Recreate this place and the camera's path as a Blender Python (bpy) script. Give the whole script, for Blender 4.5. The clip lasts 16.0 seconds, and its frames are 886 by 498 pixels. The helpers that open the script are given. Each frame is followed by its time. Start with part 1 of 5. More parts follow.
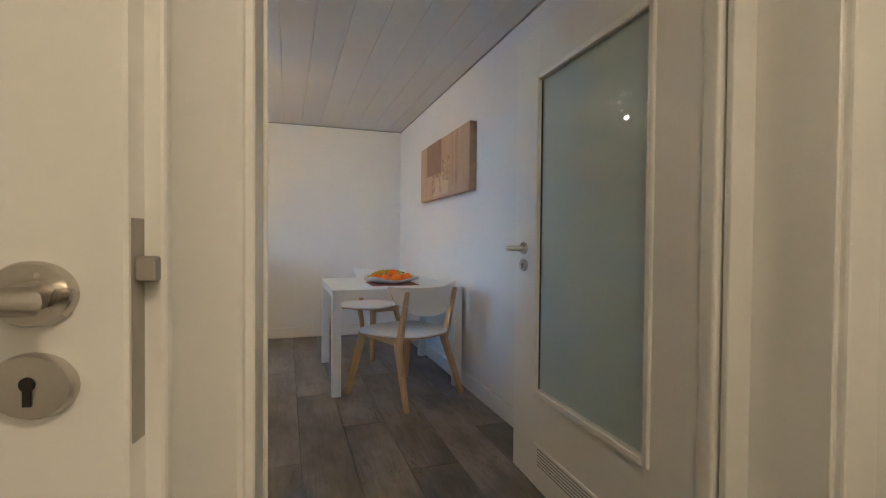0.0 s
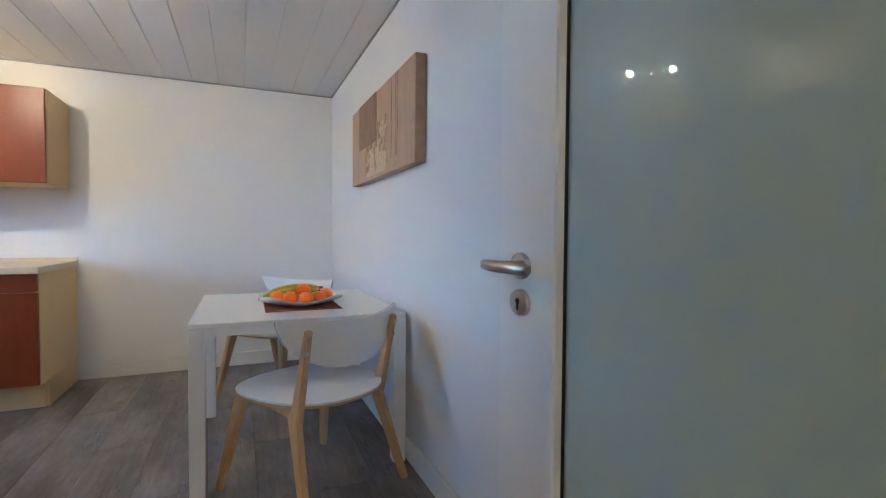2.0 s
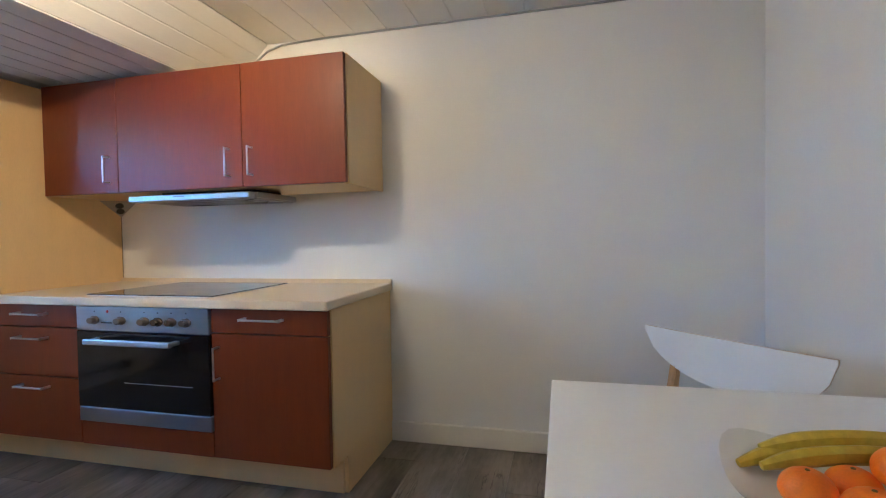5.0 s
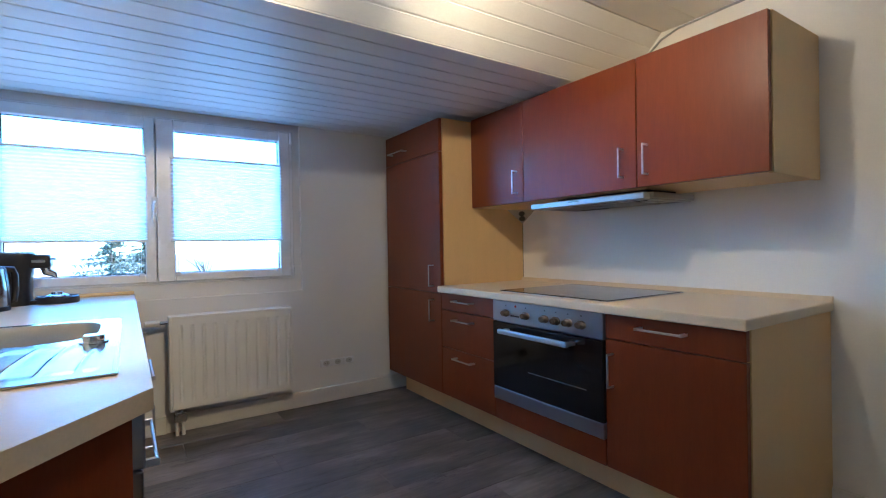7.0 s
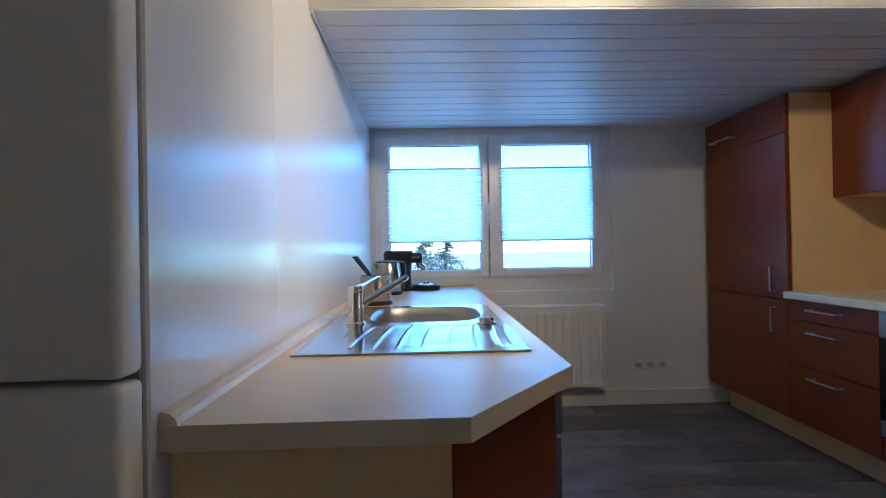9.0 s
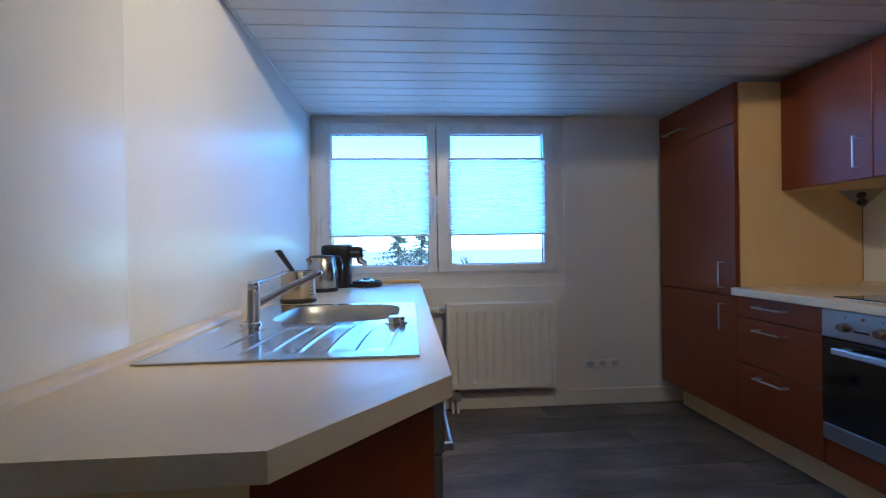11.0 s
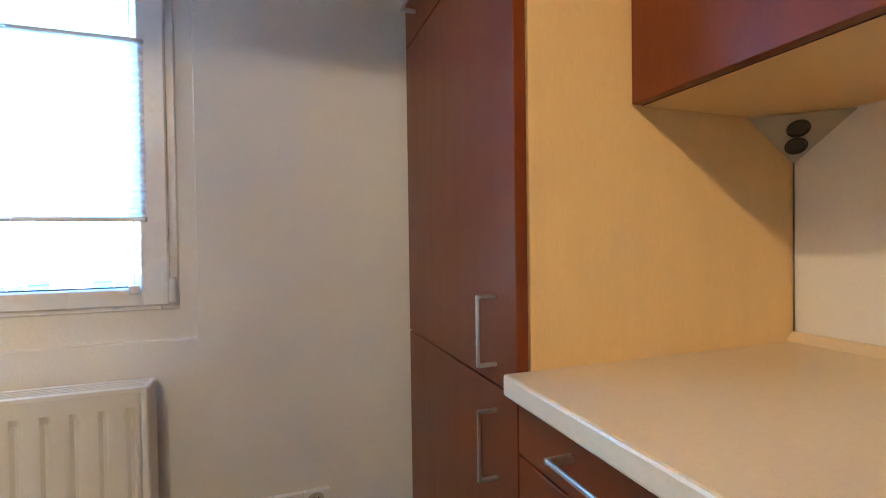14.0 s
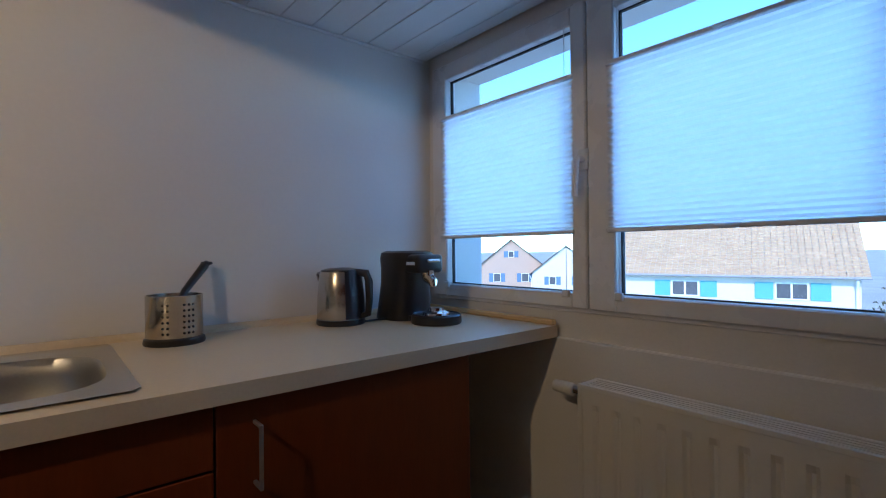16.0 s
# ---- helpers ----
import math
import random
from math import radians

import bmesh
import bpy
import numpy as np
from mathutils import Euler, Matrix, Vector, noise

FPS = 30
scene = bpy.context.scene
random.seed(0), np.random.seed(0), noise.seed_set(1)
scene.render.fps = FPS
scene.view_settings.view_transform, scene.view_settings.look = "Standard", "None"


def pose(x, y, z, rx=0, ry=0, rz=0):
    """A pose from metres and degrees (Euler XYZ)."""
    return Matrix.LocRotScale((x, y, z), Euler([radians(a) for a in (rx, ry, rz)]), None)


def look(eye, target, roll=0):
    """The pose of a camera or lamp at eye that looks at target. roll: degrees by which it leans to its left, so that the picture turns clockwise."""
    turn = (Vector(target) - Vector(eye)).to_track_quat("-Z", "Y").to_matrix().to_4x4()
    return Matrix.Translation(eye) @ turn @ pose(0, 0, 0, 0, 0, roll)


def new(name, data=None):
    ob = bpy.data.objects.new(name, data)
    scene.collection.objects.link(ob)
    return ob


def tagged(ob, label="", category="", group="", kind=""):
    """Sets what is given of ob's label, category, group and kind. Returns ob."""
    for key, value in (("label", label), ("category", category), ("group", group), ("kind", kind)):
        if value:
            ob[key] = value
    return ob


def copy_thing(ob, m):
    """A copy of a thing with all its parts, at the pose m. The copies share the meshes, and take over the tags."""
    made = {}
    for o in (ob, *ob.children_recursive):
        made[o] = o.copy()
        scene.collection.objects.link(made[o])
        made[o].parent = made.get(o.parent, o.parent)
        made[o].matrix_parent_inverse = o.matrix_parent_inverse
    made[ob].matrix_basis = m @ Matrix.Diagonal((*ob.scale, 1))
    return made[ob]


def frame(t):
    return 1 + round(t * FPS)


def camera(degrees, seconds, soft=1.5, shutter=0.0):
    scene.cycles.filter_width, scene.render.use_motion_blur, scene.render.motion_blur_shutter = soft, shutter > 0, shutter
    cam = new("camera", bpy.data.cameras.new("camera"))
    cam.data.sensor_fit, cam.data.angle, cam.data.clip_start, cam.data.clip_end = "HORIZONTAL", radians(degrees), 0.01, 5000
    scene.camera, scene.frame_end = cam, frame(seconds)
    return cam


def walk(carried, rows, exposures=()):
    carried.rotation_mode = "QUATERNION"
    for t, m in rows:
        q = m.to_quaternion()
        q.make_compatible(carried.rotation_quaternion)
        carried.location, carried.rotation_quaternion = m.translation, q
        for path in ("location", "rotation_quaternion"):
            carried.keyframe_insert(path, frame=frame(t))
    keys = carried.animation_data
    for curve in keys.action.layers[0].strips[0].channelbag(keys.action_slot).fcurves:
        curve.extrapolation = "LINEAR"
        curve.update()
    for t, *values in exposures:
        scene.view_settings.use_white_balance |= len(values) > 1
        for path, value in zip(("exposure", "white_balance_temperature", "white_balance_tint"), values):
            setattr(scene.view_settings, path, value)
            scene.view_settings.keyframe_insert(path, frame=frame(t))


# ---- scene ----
cam = camera(86.0, 16.0, soft=1.15)
PATH = [
    (0, (0.612, -5.432, 1.083), (1.238, -3.532, 1.044), 0.5),
    (0.5, (0.749, -5.211, 1.078), (1.557, -3.382, 1.038), 0.7),
    (1, (0.851, -4.959, 1.091), (1.705, -3.151, 1.045), 0.6),
    (1.5, (1.0, -4.671, 1.089), (1.868, -2.87, 1.036), 0.5),
    (2, (1.101, -4.331, 1.112), (1.891, -2.494, 1.05), 0.4),
    (2.5, (1.121, -4.006, 1.114), (1.675, -2.086, 1.049), 0.0),
    (3, (1.135, -3.693, 1.124), (1.535, -1.735, 1.057), -0.2),
    (3.2, (1.149, -3.564, 1.127), (1.51, -1.598, 1.063), -0.2),
    (5.3, (0.911, -2.443, 1.162), (0.131, -0.603, 1.115), -1.1),
    (5.5, (0.901, -2.392, 1.157), (-0.092, -0.656, 1.12), -1.1),
    (6, (0.851, -2.364, 1.156), (-0.448, -0.843, 1.132), -1.0),
    (6.5, (0.793, -2.423, 1.167), (-0.69, -1.08, 1.146), -1.1),
    (7, (0.756, -2.494, 1.162), (-0.908, -1.384, 1.151), -1.0),
    (7.5, (0.723, -2.572, 1.17), (-1.085, -1.717, 1.163), -1.0),
    (8, (0.715, -2.661, 1.166), (-1.207, -2.107, 1.168), -1.0),
    (8.5, (0.726, -2.739, 1.167), (-1.257, -2.482, 1.171), -0.9),
    (8.7, (0.744, -2.769, 1.166), (-1.251, -2.636, 1.179), -1.2),
    (10.8, (0.626, -2.642, 1.143), (-1.373, -2.722, 1.14), -0.8),
    (11, (0.586, -2.534, 1.144), (-1.408, -2.389, 1.136), -0.9),
    (11.5, (0.459, -2.205, 1.141), (-1.424, -1.532, 1.123), -0.9),
    (12, (0.246, -1.936, 1.125), (-1.505, -0.969, 1.1), -0.8),
    (12.5, (-0.026, -1.677, 1.14), (-1.698, -0.58, 1.103), -0.8),
    (13, (-0.365, -1.423, 1.136), (-2.031, -0.316, 1.098), -0.7),
    (13.5, (-0.717, -1.267, 1.165), (-2.481, -0.326, 1.117), -0.8),
    (14, (-1.09, -1.176, 1.148), (-2.977, -0.515, 1.118), -0.8),
    (14.5, (-1.369, -1.225, 1.158), (-3.341, -0.892, 1.128), -0.7),
    (15, (-1.539, -1.293, 1.183), (-3.435, -1.929, 1.148), -1.0),
    (15.5, (-1.493, -1.369, 1.155), (-3.063, -2.607, 1.171), -0.8),
    (16, (-1.355, -1.421, 1.17), (-2.64, -2.954, 1.176), -0.6),
]
walk(cam, [(t, look(e, g, r)) for t, e, g, r in PATH], exposures=[(0, 4.05, 5800, 10), (0.6, 4.3, 5450, 10), (1.5, 4.4, 5150, 10), (3, 4.1, 5150, 10), (5.5, 3.98, 5400, 10), (7, 3.6, 5150, 10), (8.5, 2.98, 5150, 10), (11, 2.95, 4950, 10), (12.5, 4.05, 6100, 11), (13.5, 4.4, 6350, 11), (14.3, 3.9, 6100, 13), (15, 2.1, 6000, 15), (15.5, 1.85, 6000, 16), (16, 1.85, 6100, 17)])


# ---------- light ----------
world = bpy.data.worlds.new("world")
scene.world = world
world.use_nodes = True
wn = world.node_tree
sky = wn.nodes.new("ShaderNodeTexSky")
sky.sky_type = "NISHITA"
sky.sun_disc = False
sky.air_density, sky.dust_density, sky.ozone_density = 0.8, 0.0, 1.0
sky.sun_elevation = radians(38)
sky.sun_rotation = radians(60)
haze = wn.nodes.new("ShaderNodeVectorMath")
haze.operation = "MULTIPLY"
haze.inputs[1].default_value = (0.46, 0.92, 1.24)
wn.links.new(sky.outputs[0], haze.inputs[0])
wn.links.new(haze.outputs[0], wn.nodes["Background"].inputs[0])
wn.nodes["Background"].inputs[1].default_value = 0.15

sun = new("sun", bpy.data.lights.new("sun", "SUN"))
sun.data.energy, sun.data.angle, sun.data.color = 1.0, radians(0.5), (1.0, 0.91, 0.76)
sun.matrix_world = look((20, 11, 18), (0, 0, 0))


def area_lamp(name, at, to, sx, sy, watts, colour):
    ob = new(name, bpy.data.lights.new(name, "AREA"))
    ob.data.shape, ob.data.size, ob.data.size_y, ob.data.energy, ob.data.color = "RECTANGLE", sx, sy, watts, colour
    ob.matrix_world = look(at, to)
    return ob


DAY = (0.19, 0.475, 1.0)
for yc, w in ((-2.753, 0.66), (-1.92, 0.64)):
    area_lamp("window_daylight", (-2.783, yc, 1.495), (0, yc, 1.495), w, 0.50, 0.55, DAY)


def bulb_lamp(name, at, watts, colour, size):
    ob = new(name, bpy.data.lights.new(name, "POINT"))
    ob.data.energy, ob.data.color, ob.data.shadow_soft_size = watts, colour, size
    ob.location = at
    return ob


WARM = (1.0, 0.71, 0.37)
# the three spotlights of the kitchen lamp: place, what they point at, watts, cone
SPOTS = (((-0.32, -1.655, 2.20), (-1.05, -0.45, 1.95), 3.5, 124), ((-0.28, -1.92, 2.20), (-1.75, -3.2, 1.25), 8.0, 108), ((-0.13, -1.73, 2.21), (1.6, -0.70, 2.05), 1.1, 112))
for at, to, watts, cone in SPOTS:
    sp = new("kitchen_spot_light", bpy.data.lights.new("kitchen_spot_light", "SPOT"))
    sp.data.energy, sp.data.color, sp.data.shadow_soft_size = watts, WARM, 0.022
    sp.data.spot_size, sp.data.spot_blend = radians(cone), 0.9
    sp.matrix_world = look(Vector(at) + (Vector(to) - Vector(at)).normalized() * 0.042, to)
bulb_lamp("hall_bulb_light", (0.9, -6.2, 2.1), 0.5, (1.0, 0.78, 0.52), 0.06)


# ---------- materials ----------
def material(name, colour, rough=0.5, metal=0.0, var=0.06, scale=6.0, fine=90.0, bump=0.0, spec=0.5, stretch=(1, 1, 1), island=0.0, piece=0.0, rvar=0.05):
    m = bpy.data.materials.new(name)
    m.use_nodes = True
    t = m.node_tree
    b = t.nodes["Principled BSDF"]
    b.inputs["Roughness"].default_value = rough
    b.inputs["Metallic"].default_value = metal
    b.inputs["Specular IOR Level"].default_value = spec
    co = t.nodes.new("ShaderNodeTexCoord")
    mp = t.nodes.new("ShaderNodeMapping")
    mp.inputs["Scale"].default_value = stretch
    t.links.new(co.outputs["Object"], mp.inputs[0])
    big = t.nodes.new("ShaderNodeTexNoise")
    big.inputs["Scale"].default_value, big.inputs["Detail"].default_value = scale, 4
    small = t.nodes.new("ShaderNodeTexNoise")
    small.inputs["Scale"].default_value, small.inputs["Detail"].default_value = fine, 3
    for n in (big, small):
        t.links.new(mp.outputs[0], n.inputs["Vector"])
    add = t.nodes.new("ShaderNodeMath")
    add.operation = "ADD"
    t.links.new(big.outputs["Fac"], add.inputs[0])
    t.links.new(small.outputs["Fac"], add.inputs[1])
    last = add
    if island or piece:
        src = t.nodes.new("ShaderNodeObjectInfo" if piece else "ShaderNodeNewGeometry")
        mul = t.nodes.new("ShaderNodeMath")
        mul.operation = "MULTIPLY_ADD"
        t.links.new(src.outputs["Random" if piece else "Random Per Island"], mul.inputs[0])
        mul.inputs[1].default_value = piece or island
        t.links.new(add.outputs[0], mul.inputs[2])
        last = mul
    mr = t.nodes.new("ShaderNodeMapRange")
    lo, hi = 0.6, 1.4 + (piece or island)
    mr.inputs[1].default_value, mr.inputs[2].default_value = lo, hi
    mr.inputs[3].default_value, mr.inputs[4].default_value = 1 - var, 1 + var
    t.links.new(last.outputs[0], mr.inputs[0])
    sc = t.nodes.new("ShaderNodeVectorMath")
    sc.operation = "SCALE"
    sc.inputs[0].default_value = colour
    t.links.new(mr.outputs[0], sc.inputs["Scale"])
    t.links.new(sc.outputs[0], b.inputs["Base Color"])
    rr = t.nodes.new("ShaderNodeMapRange")
    rr.inputs[1].default_value, rr.inputs[2].default_value = 0.3, 0.7
    rr.inputs[3].default_value, rr.inputs[4].default_value = max(rough - rvar, 0.02), min(rough + rvar, 1)
    t.links.new(big.outputs["Fac"], rr.inputs[0])
    t.links.new(rr.outputs[0], b.inputs["Roughness"])
    if bump:
        bp = t.nodes.new("ShaderNodeBump")
        bp.inputs["Strength"].default_value, bp.inputs["Distance"].default_value = bump, 0.002
        t.links.new(small.outputs["Fac"], bp.inputs["Height"])
        t.links.new(bp.outputs[0], b.inputs["Normal"])
    return m


M_WALL = material("white_wall_paint", (0.78, 0.77, 0.74), 0.75, var=0.03, scale=2.0, fine=120, bump=0.25)
M_SATIN = material("satin_wall_paint", (0.78, 0.77, 0.74), 0.36, var=0.02, scale=1.2, fine=70, bump=0.05, spec=0.35, rvar=0.01)
M_PANEL = material("gloss_wall_panel", (0.78, 0.77, 0.74), 0.24, var=0.015, scale=1.2, fine=50, bump=0.02, spec=0.6, rvar=0.008)
M_CEIL = material("white_ceiling_board", (0.76, 0.76, 0.74), 0.42, var=0.04, scale=3, fine=40, bump=0.1, stretch=(6, 1, 1), island=0.3)
M_TRIM = material("white_lacquer", (0.80, 0.79, 0.75), 0.38, var=0.02, scale=4, fine=60, bump=0.05)
M_SKIRT = material("skirting_white", (0.78, 0.76, 0.70), 0.45, var=0.03, scale=5, fine=60, bump=0.05)
M_GREY = material("grey_ceiling_trim", (0.30, 0.31, 0.32), 0.5, var=0.05)
M_PVC = material("white_window_plastic", (0.82, 0.83, 0.84), 0.28, var=0.02, scale=4)
M_RUBBER = material("black_rubber", (0.03, 0.03, 0.035), 0.6, var=0.1)
M_RED = material("cherry_red_laminate", (0.165, 0.033, 0.007), 0.33, var=0.12, scale=3.5, fine=26, bump=0.04, spec=0.35, stretch=(6, 6, 0.7))
M_CREAM = material("cream_laminate", (0.72, 0.50, 0.235), 0.45, var=0.05, scale=4, fine=60, bump=0.05, stretch=(4, 4, 0.8))
M_TOP = material("cream_worktop", (0.70, 0.57, 0.385), 0.36, var=0.06, scale=7, fine=160, bump=0.08)
M_STEEL = material("brushed_steel", (0.62, 0.62, 0.62), 0.40, 1.0, var=0.03, scale=8, fine=140, bump=0.012, rvar=0.02, stretch=(1, 12, 12))
M_ALU = material("satin_silver_plastic", (0.36, 0.335, 0.30), 0.32, 0.3, var=0.03)
# brushed steel with the dark surroundings it reflects put into its colour
M_FASCIA = material("steel_dark_reflection", (0.40, 0.41, 0.43), 0.30, 1.0, var=0.04, scale=8, fine=140, bump=0.012, rvar=0.02, stretch=(1, 12, 12))
M_HOOD = material("grey_hood_metal", (0.42, 0.41, 0.39), 0.34, 1.0, var=0.02, rvar=0.01)
M_FILTER = material("grease_filter_metal", (0.21, 0.19, 0.16), 0.5, 0.8, var=0.05)
M_SEAM = material("brown_seam", (0.16, 0.12, 0.08), 0.7)
M_BOWL = material("sink_bowl_steel", (0.44, 0.44, 0.43), 0.42, 1.0, var=0.06, scale=6, fine=160, bump=0.03)
M_SINK = material("sink_steel", (0.58, 0.59, 0.60), 0.16, 1.0, var=0.05, scale=6, fine=160, bump=0.03)
M_CHROME = material("chrome", (0.75, 0.75, 0.76), 0.10, 1.0, var=0.02)
M_NICKEL = material("satin_nickel", (0.55, 0.52, 0.47), 0.28, 1.0, var=0.04, fine=200)
M_BLACK = material("black_plastic", (0.018, 0.018, 0.02), 0.32, var=0.15, fine=200, bump=0.05)
M_GLASSK = material("black_ceramic_glass", (0.010, 0.010, 0.011), 0.08, var=0.1, spec=0.35)
M_DARK = material("dark_gap", (0.02, 0.018, 0.016), 0.8, var=0.1)
M_WHITE = material("white_table_lacquer", (0.80, 0.80, 0.78), 0.35, var=0.02, scale=4, fine=80, bump=0.04)
M_BIRCH = material("birch_wood", (0.55, 0.34, 0.15), 0.48, var=0.14, scale=5, fine=40, bump=0.1, stretch=(6, 6, 0.8))
M_RAD = material("radiator_enamel", (0.78, 0.77, 0.72), 0.35, var=0.02)
M_FRIDGE = material("white_fridge_enamel", (0.76, 0.72, 0.64), 0.30, var=0.02, rvar=0.01)


def glass(name, colour, rough, ior=1.45):
    m = bpy.data.materials.new(name)
    m.use_nodes = True
    b = m.node_tree.nodes["Principled BSDF"]
    b.inputs["Base Color"].default_value = (*colour, 1)
    b.inputs["Roughness"].default_value = rough
    b.inputs["Transmission Weight"].default_value = 1
    b.inputs["IOR"].default_value = ior
    return m


M_PANE = glass("window_glass", (1, 1, 1), 0.0, 1.1)


# ---------- mesh helpers ----------
def box(x0, y0, z0, x1, y1, z1, bev=0.0, seg=1, bm=None):
    bm = bmesh.new() if bm is None else bm
    r = bmesh.ops.create_cube(bm, size=1)
    vs = r["verts"]
    for v in vs:
        v.co = ((x0 + x1) / 2 + v.co.x * abs(x1 - x0), (y0 + y1) / 2 + v.co.y * abs(y1 - y0), (z0 + z1) / 2 + v.co.z * abs(z1 - z0))
    if bev:
        es = list({e for v in vs for e in v.link_edges})
        bmesh.ops.bevel(bm, geom=es, offset=bev, segments=seg, affect="EDGES", profile=0.5)
    return bm


def tube(pts, r, sides=10, bm=None, cap=True):
    """A tube along points; r is a radius or one per point."""
    bm = bmesh.new() if bm is None else bm
    pts = [Vector(p) for p in pts]
    rad = r if isinstance(r, (list, tuple)) else [r] * len(pts)
    rings = []
    ref = None
    for i, p in enumerate(pts):
        d = (pts[min(i + 1, len(pts) - 1)] - pts[max(i - 1, 0)]).normalized()
        if ref is None:
            ref = d.orthogonal().normalized()
        ref = (ref - d * ref.dot(d)).normalized()
        b = d.cross(ref)
        rings.append([bm.verts.new(p + rad[i] * (math.cos(a) * ref + math.sin(a) * b)) for a in [2 * math.pi * k / sides for k in range(sides)]])
    for a, b in zip(rings, rings[1:]):
        for k in range(sides):
            bm.faces.new((a[k], a[(k + 1) % sides], b[(k + 1) % sides], b[k]))
    if cap:
        bm.faces.new(rings[0][::-1])
        bm.faces.new(rings[-1])
    return bm


def lathe(profile, centre=(0, 0, 0), sides=24, sx=1.0, sy=1.0, bm=None):
    """A turned shape from (radius, height) pairs."""
    bm = bmesh.new() if bm is None else bm
    rings = []
    for r, z in profile:
        rings.append([bm.verts.new((centre[0] + sx * r * math.cos(a), centre[1] + sy * r * math.sin(a), centre[2] + z)) for a in [2 * math.pi * k / sides for k in range(sides)]])
    for a, b in zip(rings, rings[1:]):
        for k in range(sides):
            bm.faces.new((a[k], a[(k + 1) % sides], b[(k + 1) % sides], b[k]))
    if profile[0][0] > 0:
        bm.faces.new(rings[0][::-1])
    if profile[-1][0] > 0:
        bm.faces.new(rings[-1])
    bmesh.ops.remove_doubles(bm, verts=bm.verts, dist=1e-5)
    return bm


def prism(outline, z0, z1, bev=0.0, bm=None):
    """An upright prism over a plan outline."""
    bm = bmesh.new() if bm is None else bm
    lo = [bm.verts.new((x, y, z0)) for x, y in outline]
    hi = [bm.verts.new((x, y, z1)) for x, y in outline]
    n = len(outline)
    fs = [bm.faces.new(lo[::-1]), bm.faces.new(hi)]
    fs += [bm.faces.new((lo[i], lo[(i + 1) % n], hi[(i + 1) % n], hi[i])) for i in range(n)]
    bmesh.ops.recalc_face_normals(bm, faces=fs)
    if bev:
        bmesh.ops.bevel(bm, geom=list({e for f in fs for e in f.edges}), offset=bev, segments=1, affect="EDGES")
    return bm


def turn(bm, m):
    bmesh.ops.transform(bm, matrix=m, verts=bm.verts)
    return bm


def link_mesh(name, bm, mat, smooth=None):
    me = bpy.data.meshes.new(name)
    bmesh.ops.recalc_face_normals(bm, faces=bm.faces)
    bm.to_mesh(me)
    bm.free()
    me.materials.append(mat)
    if smooth:
        me.shade_smooth()
        me.set_sharp_from_angle(angle=radians(smooth))
    return new(name, me)


def structure(name, bm, mat, label="", parent=None):
    ob = link_mesh(name, bm, mat)
    if parent:
        ob.parent = parent
        return ob
    return tagged(ob, label, kind="structure")


def thing(name, at, label, category, group=""):
    """An Empty at the base of a thing."""
    ob = new(name)
    ob.location = at
    ob.empty_display_size = 0.1
    return tagged(ob, label, category, group)


def part(name, bm, mat, parent, label="", smooth=None, local=False):
    """One mesh under a thing or a part, given in world places unless local."""
    root = parent
    while root.parent:
        root = root.parent
    if not local:
        bmesh.ops.translate(bm, verts=bm.verts, vec=-Vector(root.location))
    ob = link_mesh(name, bm, mat, smooth)
    ob.parent = parent
    if label:
        ob["label"] = label
    return ob


def single(name, bm, mat, label, category, group="", smooth=None):
    return tagged(link_mesh(name, bm, mat, smooth), label, category, group)


def bow(a, b, out, w=0.0085, d=0.044, bm=None):
    """A bow handle between two feet a and b, standing out along out."""
    a, b, out = Vector(a), Vector(b), Vector(out).normalized()
    along = (b - a).normalized()
    side = along.cross(out)
    bm = bmesh.new() if bm is None else bm

    def slab(p, q, wa, wb, wo):
        r = bmesh.ops.create_cube(bm, size=1)
        c = (p + q) / 2
        for v in r["verts"]:
            k = v.co.copy()
            v.co = c + along * k.x * wa + side * k.y * wb + out * k.z * wo
        bmesh.ops.bevel(bm, geom=list({e for v in r["verts"] for e in v.link_edges}), offset=0.0018, segments=1, affect="EDGES")

    length = (b - a).length
    slab(a + out * d, b + out * d, length + w, w, 0.007)
    slab(a, a + out * d, w, w * 0.98, d - 0.004)
    slab(b, b + out * d, w, w * 0.98, d - 0.004)
    return bm


# ---------- the room ----------
XW, XR, YS, YD, ZL, ZH = -2.75, 1.875, -3.20, -4.46, 2.065, 2.327

floor = structure("floor", box(-3.0, -7.2, -0.16, 2.6, 0.2, -0.012), M_DARK, "dark screed under the vinyl planks")

structure("wall_kitchen", box(-3.05, 0, -0.1, 2.1, 0.2, 2.6), M_WALL, "white plastered wall behind the kitchen units")
structure("wall_right", box(XR, YD, -0.1, XR + 0.2, 0, 2.6), M_WALL, "white plastered wall beside the dining table")
structure("wall_sink", box(-3.05, YS - 0.12, -0.1, -0.590, YS, 2.6), M_SATIN, "satin white wall behind the sink")
structure("wall_fridge", box(-0.71, -4.46, -0.1, -0.590, YS - 0.12, 2.6), M_WALL, "white wall behind the fridge")

